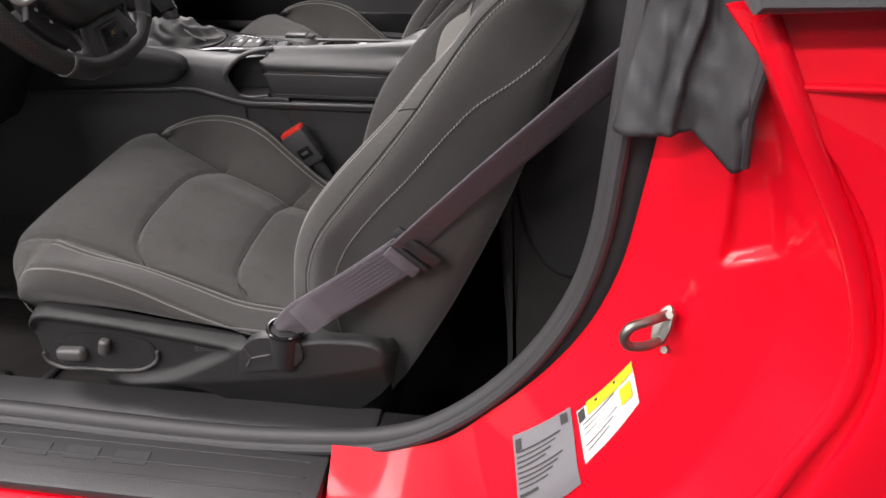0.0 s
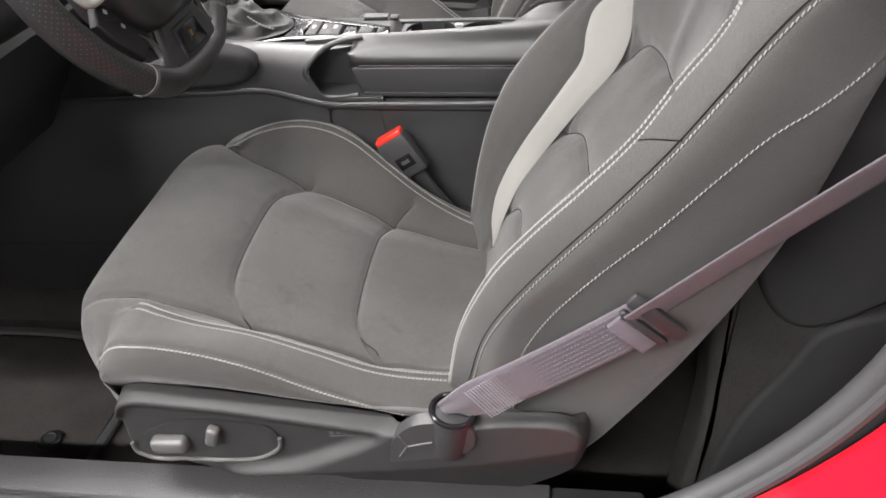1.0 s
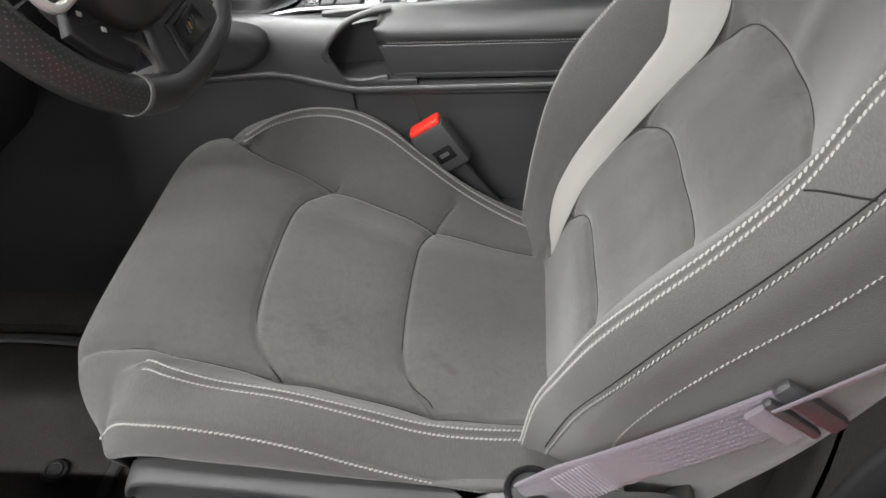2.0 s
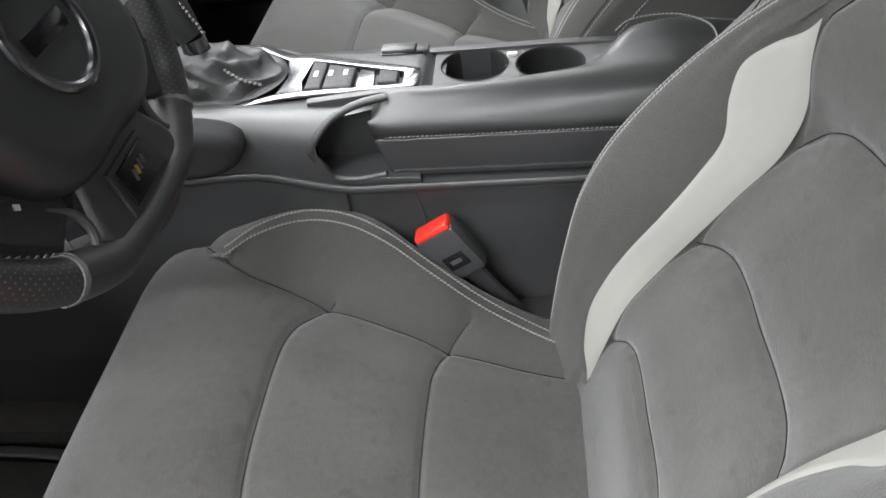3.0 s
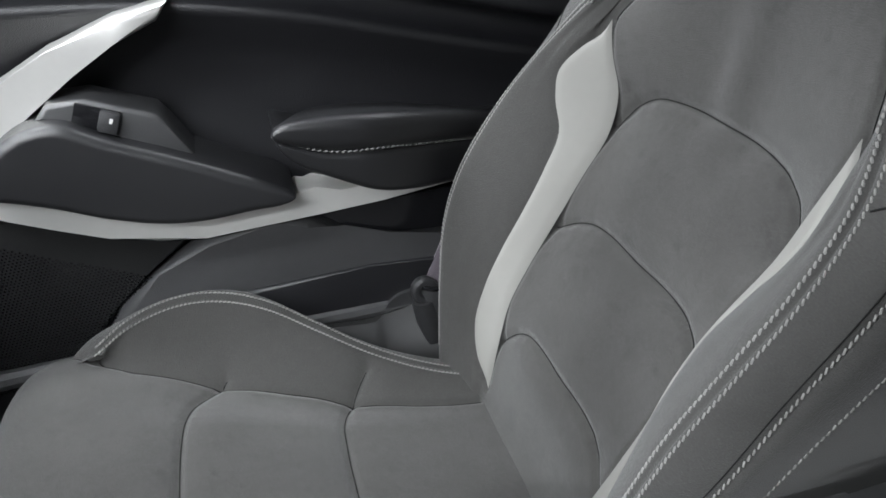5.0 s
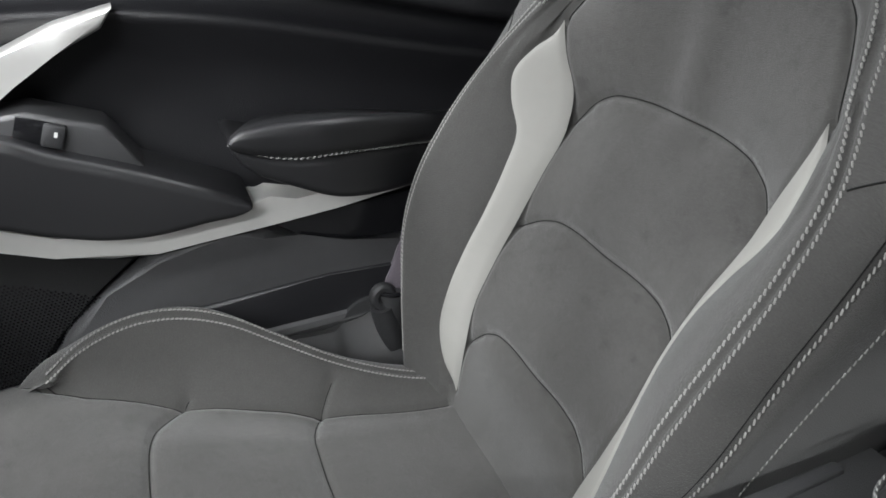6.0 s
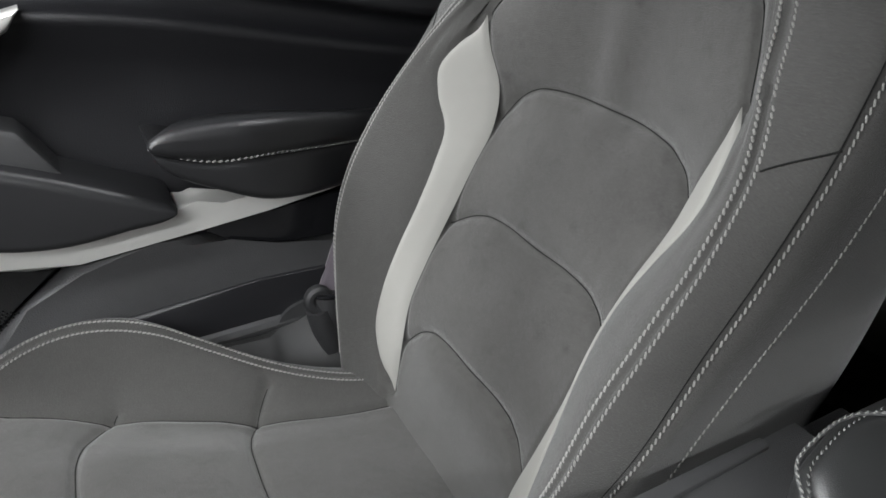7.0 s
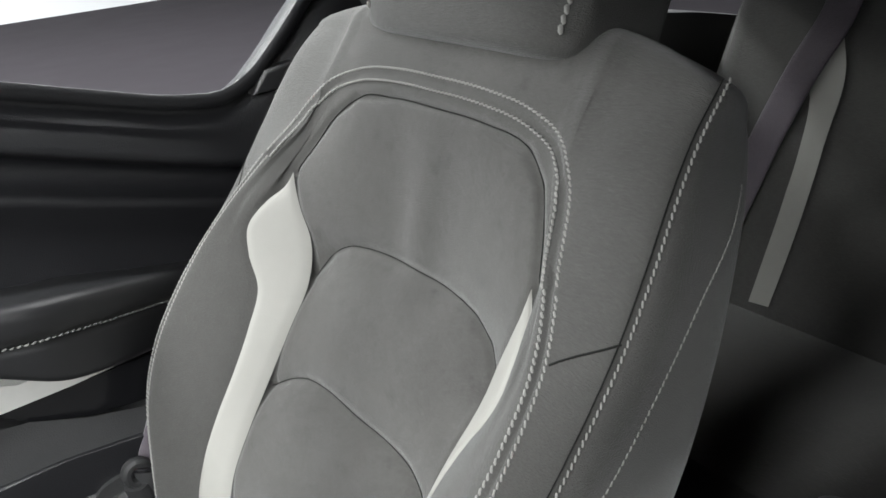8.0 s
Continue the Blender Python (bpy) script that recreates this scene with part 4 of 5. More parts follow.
def pillar_flap():
    n = 34
    left = sweep_points([(.400, 1.14), (.388, 1.05), (.376, .99), (.369, .940)], n)
    right = sweep_points([(.468, 1.14), (.476, 1.05), (.470, .99), (.474, .936)], n)
    t = np.linspace(0, 1, n)
    P = left[:, None] * (1 - t)[None, :, None] + right[:, None] * t[None, :, None]
    P[:, :, 1] += np.interp(t, [0, .3, .62, .9, 1], [.002, .010, .020, 0, .004])[None, :] * np.linspace(0, 1, n)[:, None] ** 3
    Q = np.zeros((n, n, 3))
    for i in range(n):
        for j in range(n):
            x, z = P[i, j]
            y = -.752 - .066 * t[j] ** .85 + .010 * math.sin(9 * t[j] + 3 * z) - .012 * math.exp(-((t[j] - .45) / .06) ** 2)
            y += .010 * noise.noise((x * 50, 3, z * 10)) + .005 * noise.noise((x * 100, 7, z * 45))
            Q[i, j] = (x, y - .004, z)
    return grid_mesh("pillar_flap", Q)


fl = part("pillar_flap", pillar_flap(), FLAP, car, "creased black leatherette pillar cover")
part("flap_bead", tube(sweep_points([(.468, -.826, 1.14), (.476, -.826, 1.05), (.470, -.826, .99), (.473, -.824, .942)], 30), .0055, 10, up=(0, 1, 0)), FLAP, fl)
mod = fl.modifiers.new("thick", "SOLIDIFY")
mod.thickness, mod.offset = .006, 1.0

# shell of the cabin
part("floor_pan", box((3.0, 1.36, .04), .0, pose(-.1, -.02, .18)), CARPET, car, "black carpeted cabin floor")
part("firewall", box((.06, 1.4, .9), .0, pose(-1.45, 0, .62)), CARPET, car)
part("passenger_sill", box((2.6, .10, .20), .01, pose(-.2, .655, .30)), SILL, car)
part("rear_bulkhead", box((.05, 1.44, 1.0), .0, pose(1.32, 0, .7)), CARPET, car)
# unseen top and header, added and sized to hold overhead light off the seats
part("shade_top", slab([(-.22, 1.362), (-.16, 1.372), (.0, 1.390), (.5, 1.380), (1.1, 1.280), (1.36, 1.130), (1.36, 1.090), (1.08, 1.230), (.5, 1.345), (.0, 1.355), (-.16, 1.342), (-.22, 1.332)], -.60, .60, .004), HEADLINER, car, "unseen black convertible top, added to shade the cabin")
# unseen side pieces, added to darken the rear bench
for side in (-1, 1):
    part("shade_top_side", slab([(.40, 1.380), (.62, 1.372), (1.1, 1.278), (1.36, 1.128), (1.36, 1.05), (.95, 1.05), (.80, 1.07), (.62, 1.115), (.40, 1.13)], *sorted((side * .595, side * .70)), .01), HEADLINER, car)
part("windscreen_header", box((.07, 1.20, .05), .015, pose(-.24, 0, 1.338)), HEADLINER, car)
dash = thing("dashboard", "black soft-touch dashboard with round air vents", "dashboard", (0, 0, 0))
part("dash_body", slab([(-.62, .80), (-.60, .86), (-.64, .93), (-.80, .97), (-1.4, .99), (-1.4, .7), (-.9, .62), (-.72, .66)], -.70, .70, .02), PLASTIC_SOFT, dash)
part("tunnel", slab([(-.10, .2), (-.105, .42), (-.085, .45), (.085, .45), (.105, .42), (.10, .2)], -1.4, 1.2, .01, axis="x"), CARPET, car)
part("quarter_trim", pad([(.305, 1.04), (.285, .90), (.268, .80), (.276, .74), (.306, .657), (.333, .628), (.385, .640), (.42, .668), (.6, .72), (1.3, .72), (1.3, 1.05)], -.552, -.47, .012, smooth=160), TRIM_DARK, car, "dark grey rear quarter trim")
part("quarter_carpet", pad([(.245, .82), (.250, .70), (.258, .60), (.268, .48), (.262, .2), (1.3, .2), (1.3, .82)], -.536, -.47, .014, smooth=120), CARPET_GREY, car, "dark grey carpeted inner quarter panel")
part("arch_cover", pad([(.352, .578), (.362, .622), (.40, .640), (.6, .69), (.9, .69), (.9, .2), (.285, .2), (.292, .42), (.312, .50), (.335, .545)], -.546, -.47, .008, smooth=110), TRIM_DARK, car)

# ---- floor mats ----
def floor_mat(label, at):
    mat_ = thing("floor_mat", label, "floor mat", at, group="front floor mats")
    part("carpet_pad", slab([(-1.15, -.22), (-.72, -.20), (-.655, -.13), (-.655, .16), (-.70, .20), (-1.15, .22)], 0, .012, .004, axis="z"), CARPET, mat_)
    part("binding", tube(sweep_points([(-1.15, -.225, .008), (-.72, -.205, .008), (-.66, -.16, .008), (-.650, -.05, .008), (-.650, .10, .008), (-.68, .19, .008), (-.75, .21, .008), (-1.15, .225, .008)], 60), .010, 8, squash=(1, .6)), RUBBER, mat_)
    for y in (-.045,):
        cl = part("retainer", rod(.022, .020, .008, pose(-.735, y, .016), bevel=.002), PLASTIC, mat_)
        part("retainer_ring", tube([(-.735 + .013 * math.cos(a), y + .013 * math.sin(a), .021) for a in np.linspace(0, 2 * math.pi, 25)[:-1]], .002, 6, closed=True), PLASTIC, cl)
    return mat_


floor_mat("black carpet mat with bound edge on the driver's floor", (0, -.37, .20))
floor_mat("black carpet mat with bound edge on the passenger floor", (0, .37, .20))

# ---- centre console ----
con = thing("centre_console", "black soft-touch centre console with armrest between the seats", "console", (0, 0, 0))


def console_front():
    """The body ahead of the armrest: one section drawn along the car, its rear end cut back towards the tray."""
    sec = [(-.118, .42), (-.122, .60), (-.124, .685), (-.1245, .705), (-.1235, .728), (-.118, .749), (-.109, .763), (-.095, .7695), (-.075, .767), (-.058, .763), (-.045, .7612), (.0, .761), (.055, .759), (.082, .754), (.094, .742), (.098, .70), (.098, .42)]
    sec = sweep_points(sec, 60)
    xs = 1 - np.linspace(1, 0, 110) ** 1.6
    P = np.zeros((110, 60, 3))
    for i, x in enumerate(xs):
        for j, (y, z) in enumerate(sec):
            lim = -.152
            if y < -.055:
                lim = np.interp(z, [.690, .742], [-.262, -.290]) if z < .742 else np.interp(y, [-.121, -.100, -.088, -.06], [-.290, -.262, -.225, -.19])
            xx = -.95 + (lim + .95) * x
            rise = .018 * (1 / (1 + math.exp((xx + .36) / .03))) * (z > .69) if y < -.06 else 0
            wide = 1 + .35 * max(0, (-.40 - xx)) if y < 0 else 1
            front = .10 * max(0, -.52 - xx)
            k = min(1, max(0, (xx + .182) / .02))
            drop = .0155 * k * k * (3 - 2 * k) * (z > .735) * (y > -.055)
            P[i, j] = (xx, y * wide, z + rise * .6 + front * (z > .6) - drop)
    return grid_mesh("console_body", P)


cb = part("console_body", console_front(), PLASTIC_SOFT, con)
part("lower_panel", slab([(-.95, .30), (-.95, .70), (-.44, .708), (-.35, .710), (-.29, .695), (-.255, .687), (.30, .687), (.30, .30)], -.117, -.110, .002), SILL, con)
part("rail_bed", slab([(-.215, .684), (.30, .684), (.30, .6935), (-.215, .6935)], -.127, -.09, .001), SILL, con)
part("panel_seam", tube([(-.187, -.1185, .688), (-.180, -.1185, .66), (-.172, -.1185, .60)], .0012, 6), INK, con)
part("side_rail", tube(sweep_points([(-.95, -.150, .70), (-.60, -.132, .705), (-.44, -.126, .710), (-.35, -.125, .712), (-.30, -.125, .699), (-.26, -.125, .690), (-.205, -.125, .690), (-.01, -.125, .692), (.25, -.125, .695)], 70), .0055, 10, squash=(.6, 1)), PLASTIC_SOFT, con)
part("tray_wall", slab([(-.30, .69), (-.30, .772), (-.21, .780), (-.15, .780), (-.15, .69)], -.070, -.060, .001), PLASTIC_SOFT, con)
part("tray_floor", slab([(-.292, -.122), (-.175, -.122), (-.175, -.064), (-.292, -.064)], .692, .702, .002, axis="z"), PLASTIC_SOFT, con)
part("tray_rim", tube(sweep_points([(-.213, -.117, .704), (-.255, -.118, .700), (-.272, -.119, .704), (-.284, -.119, .722), (-.292, -.119, .742), (-.284, -.114, .754), (-.262, -.101, .772), (-.235, -.091, .780), (-.205, -.086, .784)], 60), .0046, 12, up=(0, 1, 0)), PLASTIC_SOFT, con)
part("knee_pad", pad([(-.95, .69), (-.95, .80), (-.42, .785), (-.375, .778), (-.357, .765), (-.362, .742), (-.385, .73), (-.45, .722)], -.148, -.110, .014, smooth=90), TRIM_DARK, con, "rounded black knee pad")


def top_plate():
    """The deck with two round wells."""
    bm = bmesh.new()
    out = [(-.166, -.06), (-.166, .083), (-.02, .083), (.13, .083), (.13, -.06)]
    loops = [out]
    for cx, cy, r in WELLS:
        loops.append([(cx + r * math.cos(a), cy + r * .96 * math.sin(a)) for a in np.linspace(0, 2 * math.pi, 49)[:-1]])
    edges = []
    for lp in loops:
        vs = [bm.verts.new((x, y, .747 + .035 * (x + .16) * 0.35)) for x, y in lp]
        edges += [bm.edges.new((vs[i], vs[(i + 1) % len(vs)])) for i in range(len(vs))]
    bmesh.ops.triangle_fill(bm, edges=edges, use_beauty=True)
    return bm


WELLS = [(-.117, .041, .0405), (-.026, .034, .0405)]
deck = part("deck", top_plate(), PLASTIC_SOFT, con)
for cx, cy, r in WELLS:
    n, zt = 48, .747 + .035 * (cx + .16) * 0.35
    ang = np.linspace(0, 2 * math.pi, n + 1)[:-1]
    rows = []
    for rr, zz in ((1.03, .0008), (1.01, .0016), (.985, .0002), (.97, -.004), (.94, -.10), (.88, -.105), (.02, -.105)):
        rows.append(np.stack([cx + r * rr * np.cos(ang), cy + .96 * r * rr * np.sin(ang), np.full(n, zt + zz) + (zz > -.01) * .035 * .35 * r * np.cos(ang)], -1))
    # darker than the deck: the well's inner shade is partly in its colour
    part("cup_well", grid_mesh("cup_well", np.stack(rows), loop=True), MATT_DARK, con, "round black cup well")
part("cup_divider", box((.018, .052, .055), .004, pose(-.071, .037, .714)), PLASTIC, con)
part("divider_clip", box((.013, .006, .022), .002, pose(-.071, .058, .742, 10, 0, 0)), SATIN, con)
part("divider_clip", box((.013, .010, .004), .001, pose(-.069, .014, .738)), SATIN, con)
part("deck_edge", slab([(-.95, .700), (-.22, .700), (.10, .70), (.10, .752), (-.02, .7525), (-.2, .7495), (-.22, .752), (-.95, .752)], .074, .086, .004), PLASTIC_SOFT, con)
part("far_side", box((1.2, .014, .34), .003, pose(-.40, .092, .55)), PLASTIC, con)
hb = part("hatch", box((.042, .020, .006), .003, pose(-.211, .066, .7625)), PLASTIC_SOFT, con)
part("hatch_slot", box((.052, .024, .003), .001, pose(-.206, .066, .7595)), GLOSS, con)
part("hatch_tab", box((.016, .018, .006), .002, pose(-.181, .066, .7605)), PLASTIC, con)


def armrest():
    """The padded lid: narrow ahead beside the cup wells, full width behind."""
    xs = np.r_[np.linspace(-.226, -.20, 8), np.linspace(-.19, .30, 70)]
    s = np.linspace(0, 1, 40)
    far = [(-.226, -.088), (-.19, -.080), (-.10, -.062), (-.04, -.052), (.01, -.030), (.04, .0), (.065, .030), (.09, .040), (.30, .044)]
    top = [(-.226, .783), (-.205, .787), (-.15, .790), (-.05, .793), (.05, .797), (.10, .798), (.16, .79), (.30, .775)]
    rows = []
    for x in xs:
        yf = keyed(far, [x])[0, 0]
        zt = keyed(top, [x])[0, 0]
        k = min(1, ((x + .226) / .014) ** .5) if x < -.2 else 1
        zt = .745 + (zt - .745) * (.55 + .45 * k)
        base = .750 if x < .02 else .752
        f = min(1, max(0, (x - .01) / .05))
        f = 1 - f * f * (3 - 2 * f)
        sec = sweep_points([(-.110 + .006 * (1 - k), .7445), (-.113 + .006 * (1 - k), .752), (-.108, .768), (-.096, zt - .010), (-.080, zt - .002), ((-.08 + yf) / 2, zt - .003 * f), (yf - .012, zt - .002 - .010 * f), (yf - .003, zt - .009 - .010 * f), (yf, zt - .017 - .009 * f), (yf + .003, base)], 40)
        rows.append(np.c_[np.full(40, x), sec])
    return np.stack(rows)


AG = armrest()
ar_ = part("armrest_pad", grid_mesh("armrest_pad", AG), LEATHER, con, "black leatherette armrest lid with grey stitching")
front = np.stack([AG[0], np.c_[AG[0][:, 0] + .003, AG[0][:, 1], .744 + 0 * AG[0][:, 2]]])
part("pad_nose", grid_mesh("pad_nose", front), LEATHER, ar_)
part("armrest_base", slab([(-.222, .742), (-.208, .697), (.30, .697), (.30, .746), (-.215, .7455)], -.111, -.008, .003), PLASTIC_SOFT, con)
part("base_gap", slab([(-.205, .699), (.30, .699), (.30, .706), (-.205, .706)], -.114, -.06, .001), PLASTIC, con)
near = AG[4:, 0] + np.array([0, -.0034, .0042])
tagged(part("stitching", stitch_mesh("stitching", [(near, np.repeat([[0, -1.0, .1]], len(near), 0)), (AG[10:, 31] + np.array([0, 0, .0004]), np.repeat([[0, .3, 1.0]], len(AG) - 10, 0))], pitch=.005, length=.004, width=.0014, high=.0008), THREAD_GREY, ar_, "grey armrest stitching"), kind="stuff")
lidb = sweep_points([(.045, .008, .797), (.062, .028, .799), (.085, .035, .800), (.125, .036, .798), (.145, .02, .797), (.15, -.04, .797), (.15, -.09, .793)], 60)
tagged(part("stitching", stitch_mesh("stitching", [(lidb, np.repeat([[0, 0, 1.0]], 60, 0))], pitch=.005, length=.004, width=.0014, high=.0008), THREAD_GREY, ar_, "grey armrest stitching"), kind="stuff")
part("lid_seam", tube(lidb - np.array([0, 0, .0012]), .0012, 8), INK, ar_)

# bright bezel with its switches
BEZ_OUT = [(-.178, -.037), (-.178, .006), (-.30, .049), (-.33, .058), (-.385, .088), (-.44, .096), (-.52, .090), (-.60, .085), (-.60, -.085), (-.52, -.088), (-.43, -.076), (-.38, -.062), (-.335, -.047), (-.30, -.043)]
BEZ_HOLE = [(-.345, -.038), (-.337, .0), (-.345, .044), (-.39, .076), (-.45, .084), (-.58, .074), (-.58, -.072), (-.45, -.066), (-.39, -.055)]
BEZ_WIN = [(-.197, -.029), (-.197, .000), (-.312, .038), (-.318, -.012), (-.312, -.034)]


def bezel():
    bm = bmesh.new()
    edges = []
    for lp in (BEZ_OUT, BEZ_HOLE, BEZ_WIN):
        vs = [bm.verts.new((x, y, .7635 + .02 * max(0, -.45 - x))) for x, y in lp]
        edges += [bm.edges.new((vs[i], vs[(i + 1) % len(vs)])) for i in range(len(vs))]
    bmesh.ops.triangle_fill(bm, edges=edges, use_beauty=True)
    got = bmesh.ops.extrude_face_region(bm, geom=bm.faces[:])
    for v in got["geom"]:
        if isinstance(v, bmesh.types.BMVert):
            v.co.z += .0035
    rim = [e for e in bm.edges if len(e.link_faces) == 2 and e.calc_face_angle(0) > 1.0]
    bmesh.ops.bevel(bm, geom=rim, offset=.0012, segments=2, affect="EDGES", profile=.5)
    return bm


bz = part("shifter_bezel", bezel(), CHROME, con, "bright satin metal shifter bezel")
part("bezel_bed", slab(BEZ_OUT, .757, .7615, .001, axis="z"), GLOSS, con)
for x0, x1, y0, y1 in ((-.312, -.293, -.030, .036), (-.291, -.256, -.030, .026)):
    part("drive_switch", slab([(x0, y0), (x1, y0), (x1, y1 - .35 * (x1 - x0)), (x0, y1)], .760, .768, .003, axis="z"), PLASTIC, bz)
part("parking_switch", slab([(-.226, -.026), (-.203, -.026), (-.203, -.002), (-.226, .004)], .760, .769, .003, axis="z"), PLASTIC, bz)
part("switch_fillet", slab([(-.252, -.029), (-.230, -.029), (-.232, .008), (-.252, .014)], .760, .765, .002, axis="z"), CHROME, bz)
for k in range(3):
    part("switch_mark", box((.005, .012, .0006), 0, pose(-.303 + .018 * k, .002, .7684)), MARK, bz)

# ---- gear lever ----
gear = thing("gear_lever", "leather gear lever with chrome cap and wrinkled gaiter", "gear lever", (0, 0, 0))


def gaiter():
    n, m = 48, 22
    ang = np.linspace(0, 2 * math.pi, n + 1)[:-1]
    rows = []
    for k in np.linspace(0, 1, m):
        cx, cy, z = -.46 + .026 * k, .006 - .012 * k, .768 + .045 * k ** 1.4
        rx, ry = .105 * (1 - k) ** .8 + .016, .066 * (1 - k) ** .8 + .016
        row = []
        for a in ang:
            f = 1 + (.04 * math.sin(7 * a + 9 * k) + .06 * noise.noise((math.cos(a) * 2.2, math.sin(a) * 2.2, k * 4))) * math.sin(math.pi * min(1, k * 1.05)) ** .7
            zz = z + .006 * noise.noise((math.cos(a) * 3, math.sin(a) * 3, 5 + k * 3)) * (0.15 < k < .9) + .0035 * math.sin(5 * a + 14 * k) * (0.1 < k < .9)
            row.append((cx + rx * f * math.cos(a), cy + ry * f * math.sin(a), zz))
        rows.append(row)
    return grid_mesh("gaiter", np.array(rows), loop=True)


part("gaiter", gaiter(), GAITER, gear, "creased black leather gaiter")
part("collar", tube([(-.434, -.006, .812), (-.436, -.006, .828)], .0155, 24, up=(0, 1, 0)), CHROME, gear)
grip = sweep_points([(-.436, -.006, .828), (-.444, -.005, .845), (-.456, -.003, .868), (-.466, -.002, .886)], 24)
part("grip", tube(grip, np.interp(np.linspace(0, 1, 24), [0, .35, .8, 1], [.015, .0205, .026, .027]), 26, up=(0, 1, 0)), LEATHER, gear)
part("cap", tube(sweep_points([(-.464, -.002, .884), (-.471, -.001, .897), (-.474, -.001, .9035), (-.4755, -.001, .906)], 12), [.0278, .028, .0278, .0272, .0265, .0255, .0242, .022, .019, .015, .009, .001], 28, up=(0, 1, 0)), CHROME, gear)
seam = np.stack([grip[:, 0] + .021, grip[:, 1] - .008, grip[:, 2] + .006], 1)
tagged(part("stitching", stitch_mesh("stitching", [(seam, np.repeat([[1.0, -.3, .4]], 24, 0)), (sweep_points([(-.422, -.016, .812), (-.405, -.026, .800), (-.38, -.034, .786), (-.355, -.036, .778)], 30), np.repeat([[.4, -.5, .8]], 30, 0))], pitch=.0055, length=.0045, width=.004), THREAD_GREY, gear, "grey lacing stitches"), kind="stuff")

# ---- steering wheel ----
wheel = thing("steering_wheel", "black leather flat-bottomed steering wheel with silver trim", "steering wheel", (0, 0, 0))
W_C, W_A = np.array([-.420, -.355, 1.019]), radians(22)
W_N = np.array([math.cos(W_A), 0, math.sin(W_A)])
W_D = np.array([math.sin(W_A), 0, -math.cos(W_A)])
W_E = np.array([0, 1.0, 0])


def on_wheel(e, d, n=0.0):
    """Across, down and towards the driver."""
    return tuple(W_C + e * W_E + d * W_D + n * W_N)


WM = Matrix(((W_E[0], W_D[0], W_N[0], W_C[0]), (W_E[1], W_D[1], W_N[1], W_C[1]), (W_E[2], W_D[2], W_N[2], W_C[2]), (0, 0, 0, 1)))


def rim_points(n=120, a0=0.0, a1=2 * math.pi, grow=0.0):
    out = []
    for a in np.linspace(a0, a1, n, endpoint=abs(a1 - a0) < 6.2):
        e, d = math.sin(a) * (.186 + grow), math.cos(a) * (.186 + grow)
        d = min(d, .172 + .2 * grow + .006 * math.cos(e * 20)) if d > 0 else d
        out.append(on_wheel(e, d))
    return np.array(out)


part("rim", tube(rim_points(), .0165, 20, closed=True, up=tuple(W_N), squash=(1.0, 1.15)), LEATHER, wheel, "perforated black leather rim")
part("rim_trim", tube(rim_points(40, .61, -.61, -.002), .0168, 18, up=tuple(W_N), squash=(1.0, 1.17)), PLASTIC_SOFT, wheel, "smooth black lower rim insert")
for a in (.62, -.62):
    p = rim_points(3, a - .012, a + .012)
    part("rim_seam", tube(p, .0178, 18, up=tuple(W_N), squash=(1.0, 1.15)), THREAD_GREY, wheel)


def in_wheel(bm):
    bmesh.ops.transform(bm, matrix=WM, verts=bm.verts[:])
    return bm


hub = part("hub_pad", in_wheel(pad([(-.085, -.055), (-.06, -.078), (0, -.085), (.06, -.078), (.085, -.055), (.10, .0), (.110, .05), (.106, .074), (.074, .112), (.04, .121), (0, .119), (-.04, .121), (-.074, .112), (-.106, .074), (-.110, .05), (-.10, .0)], .040, -.02, .024, axis="z", smooth=110)), LEATHER, wheel, "black airbag cover")
part("badge_ring", tube([on_wheel(.040 * math.cos(a), .040 * math.sin(a) + .033, .0405) for a in np.linspace(0, 2 * math.pi, 49)[:-1]], .0045, 10, closed=True, up=tuple(W_N)), CHROME, hub)
part("badge_slot", in_wheel(box((.05, .014, .004), .001, pose(0, .033, .0405))), GLOSS, hub)
sp6 = part("lower_spoke", in_wheel(pad([(-.050, .085), (.050, .085), (.054, .115), (.072, .160), (.060, .176), (-.060, .176), (-.072, .160), (-.054, .115)], .016, -.02, .012, axis="z", smooth=80)), PLASTIC_SOFT, wheel)
part("spoke_frame", in_wheel(slab([(-.030, .128), (.030, .128), (.036, .166), (-.036, .166)], .013, .019, .003, axis="z")), PLASTIC, sp6)
part("spoke_window", in_wheel(slab([(-.024, .133), (.024, .133), (.029, .161), (-.029, .161)], .017, .0205, .001, axis="z")), GLOSS, sp6)
for k in range(4):
    part("emblem_bar", in_wheel(box((.0030, .009 - .002 * (k % 2), .001), 0, pose(-.009 + .006 * k, .146 - .001 * k, .0212, 0, 0, 24))), GOLD_MARK if k == 1 else SWITCH_GREY, sp6)
part("trim_line", tube(sweep_points([on_wheel(-.066, .172, .006), on_wheel(0, .181, .008), on_wheel(.05, .179, .008), on_wheel(.085, .163, .008), on_wheel(.12, .128, .006), on_wheel(.14, .10, .004)], 50), .0022, 8, up=tuple(W_N)), CHROME, wheel)
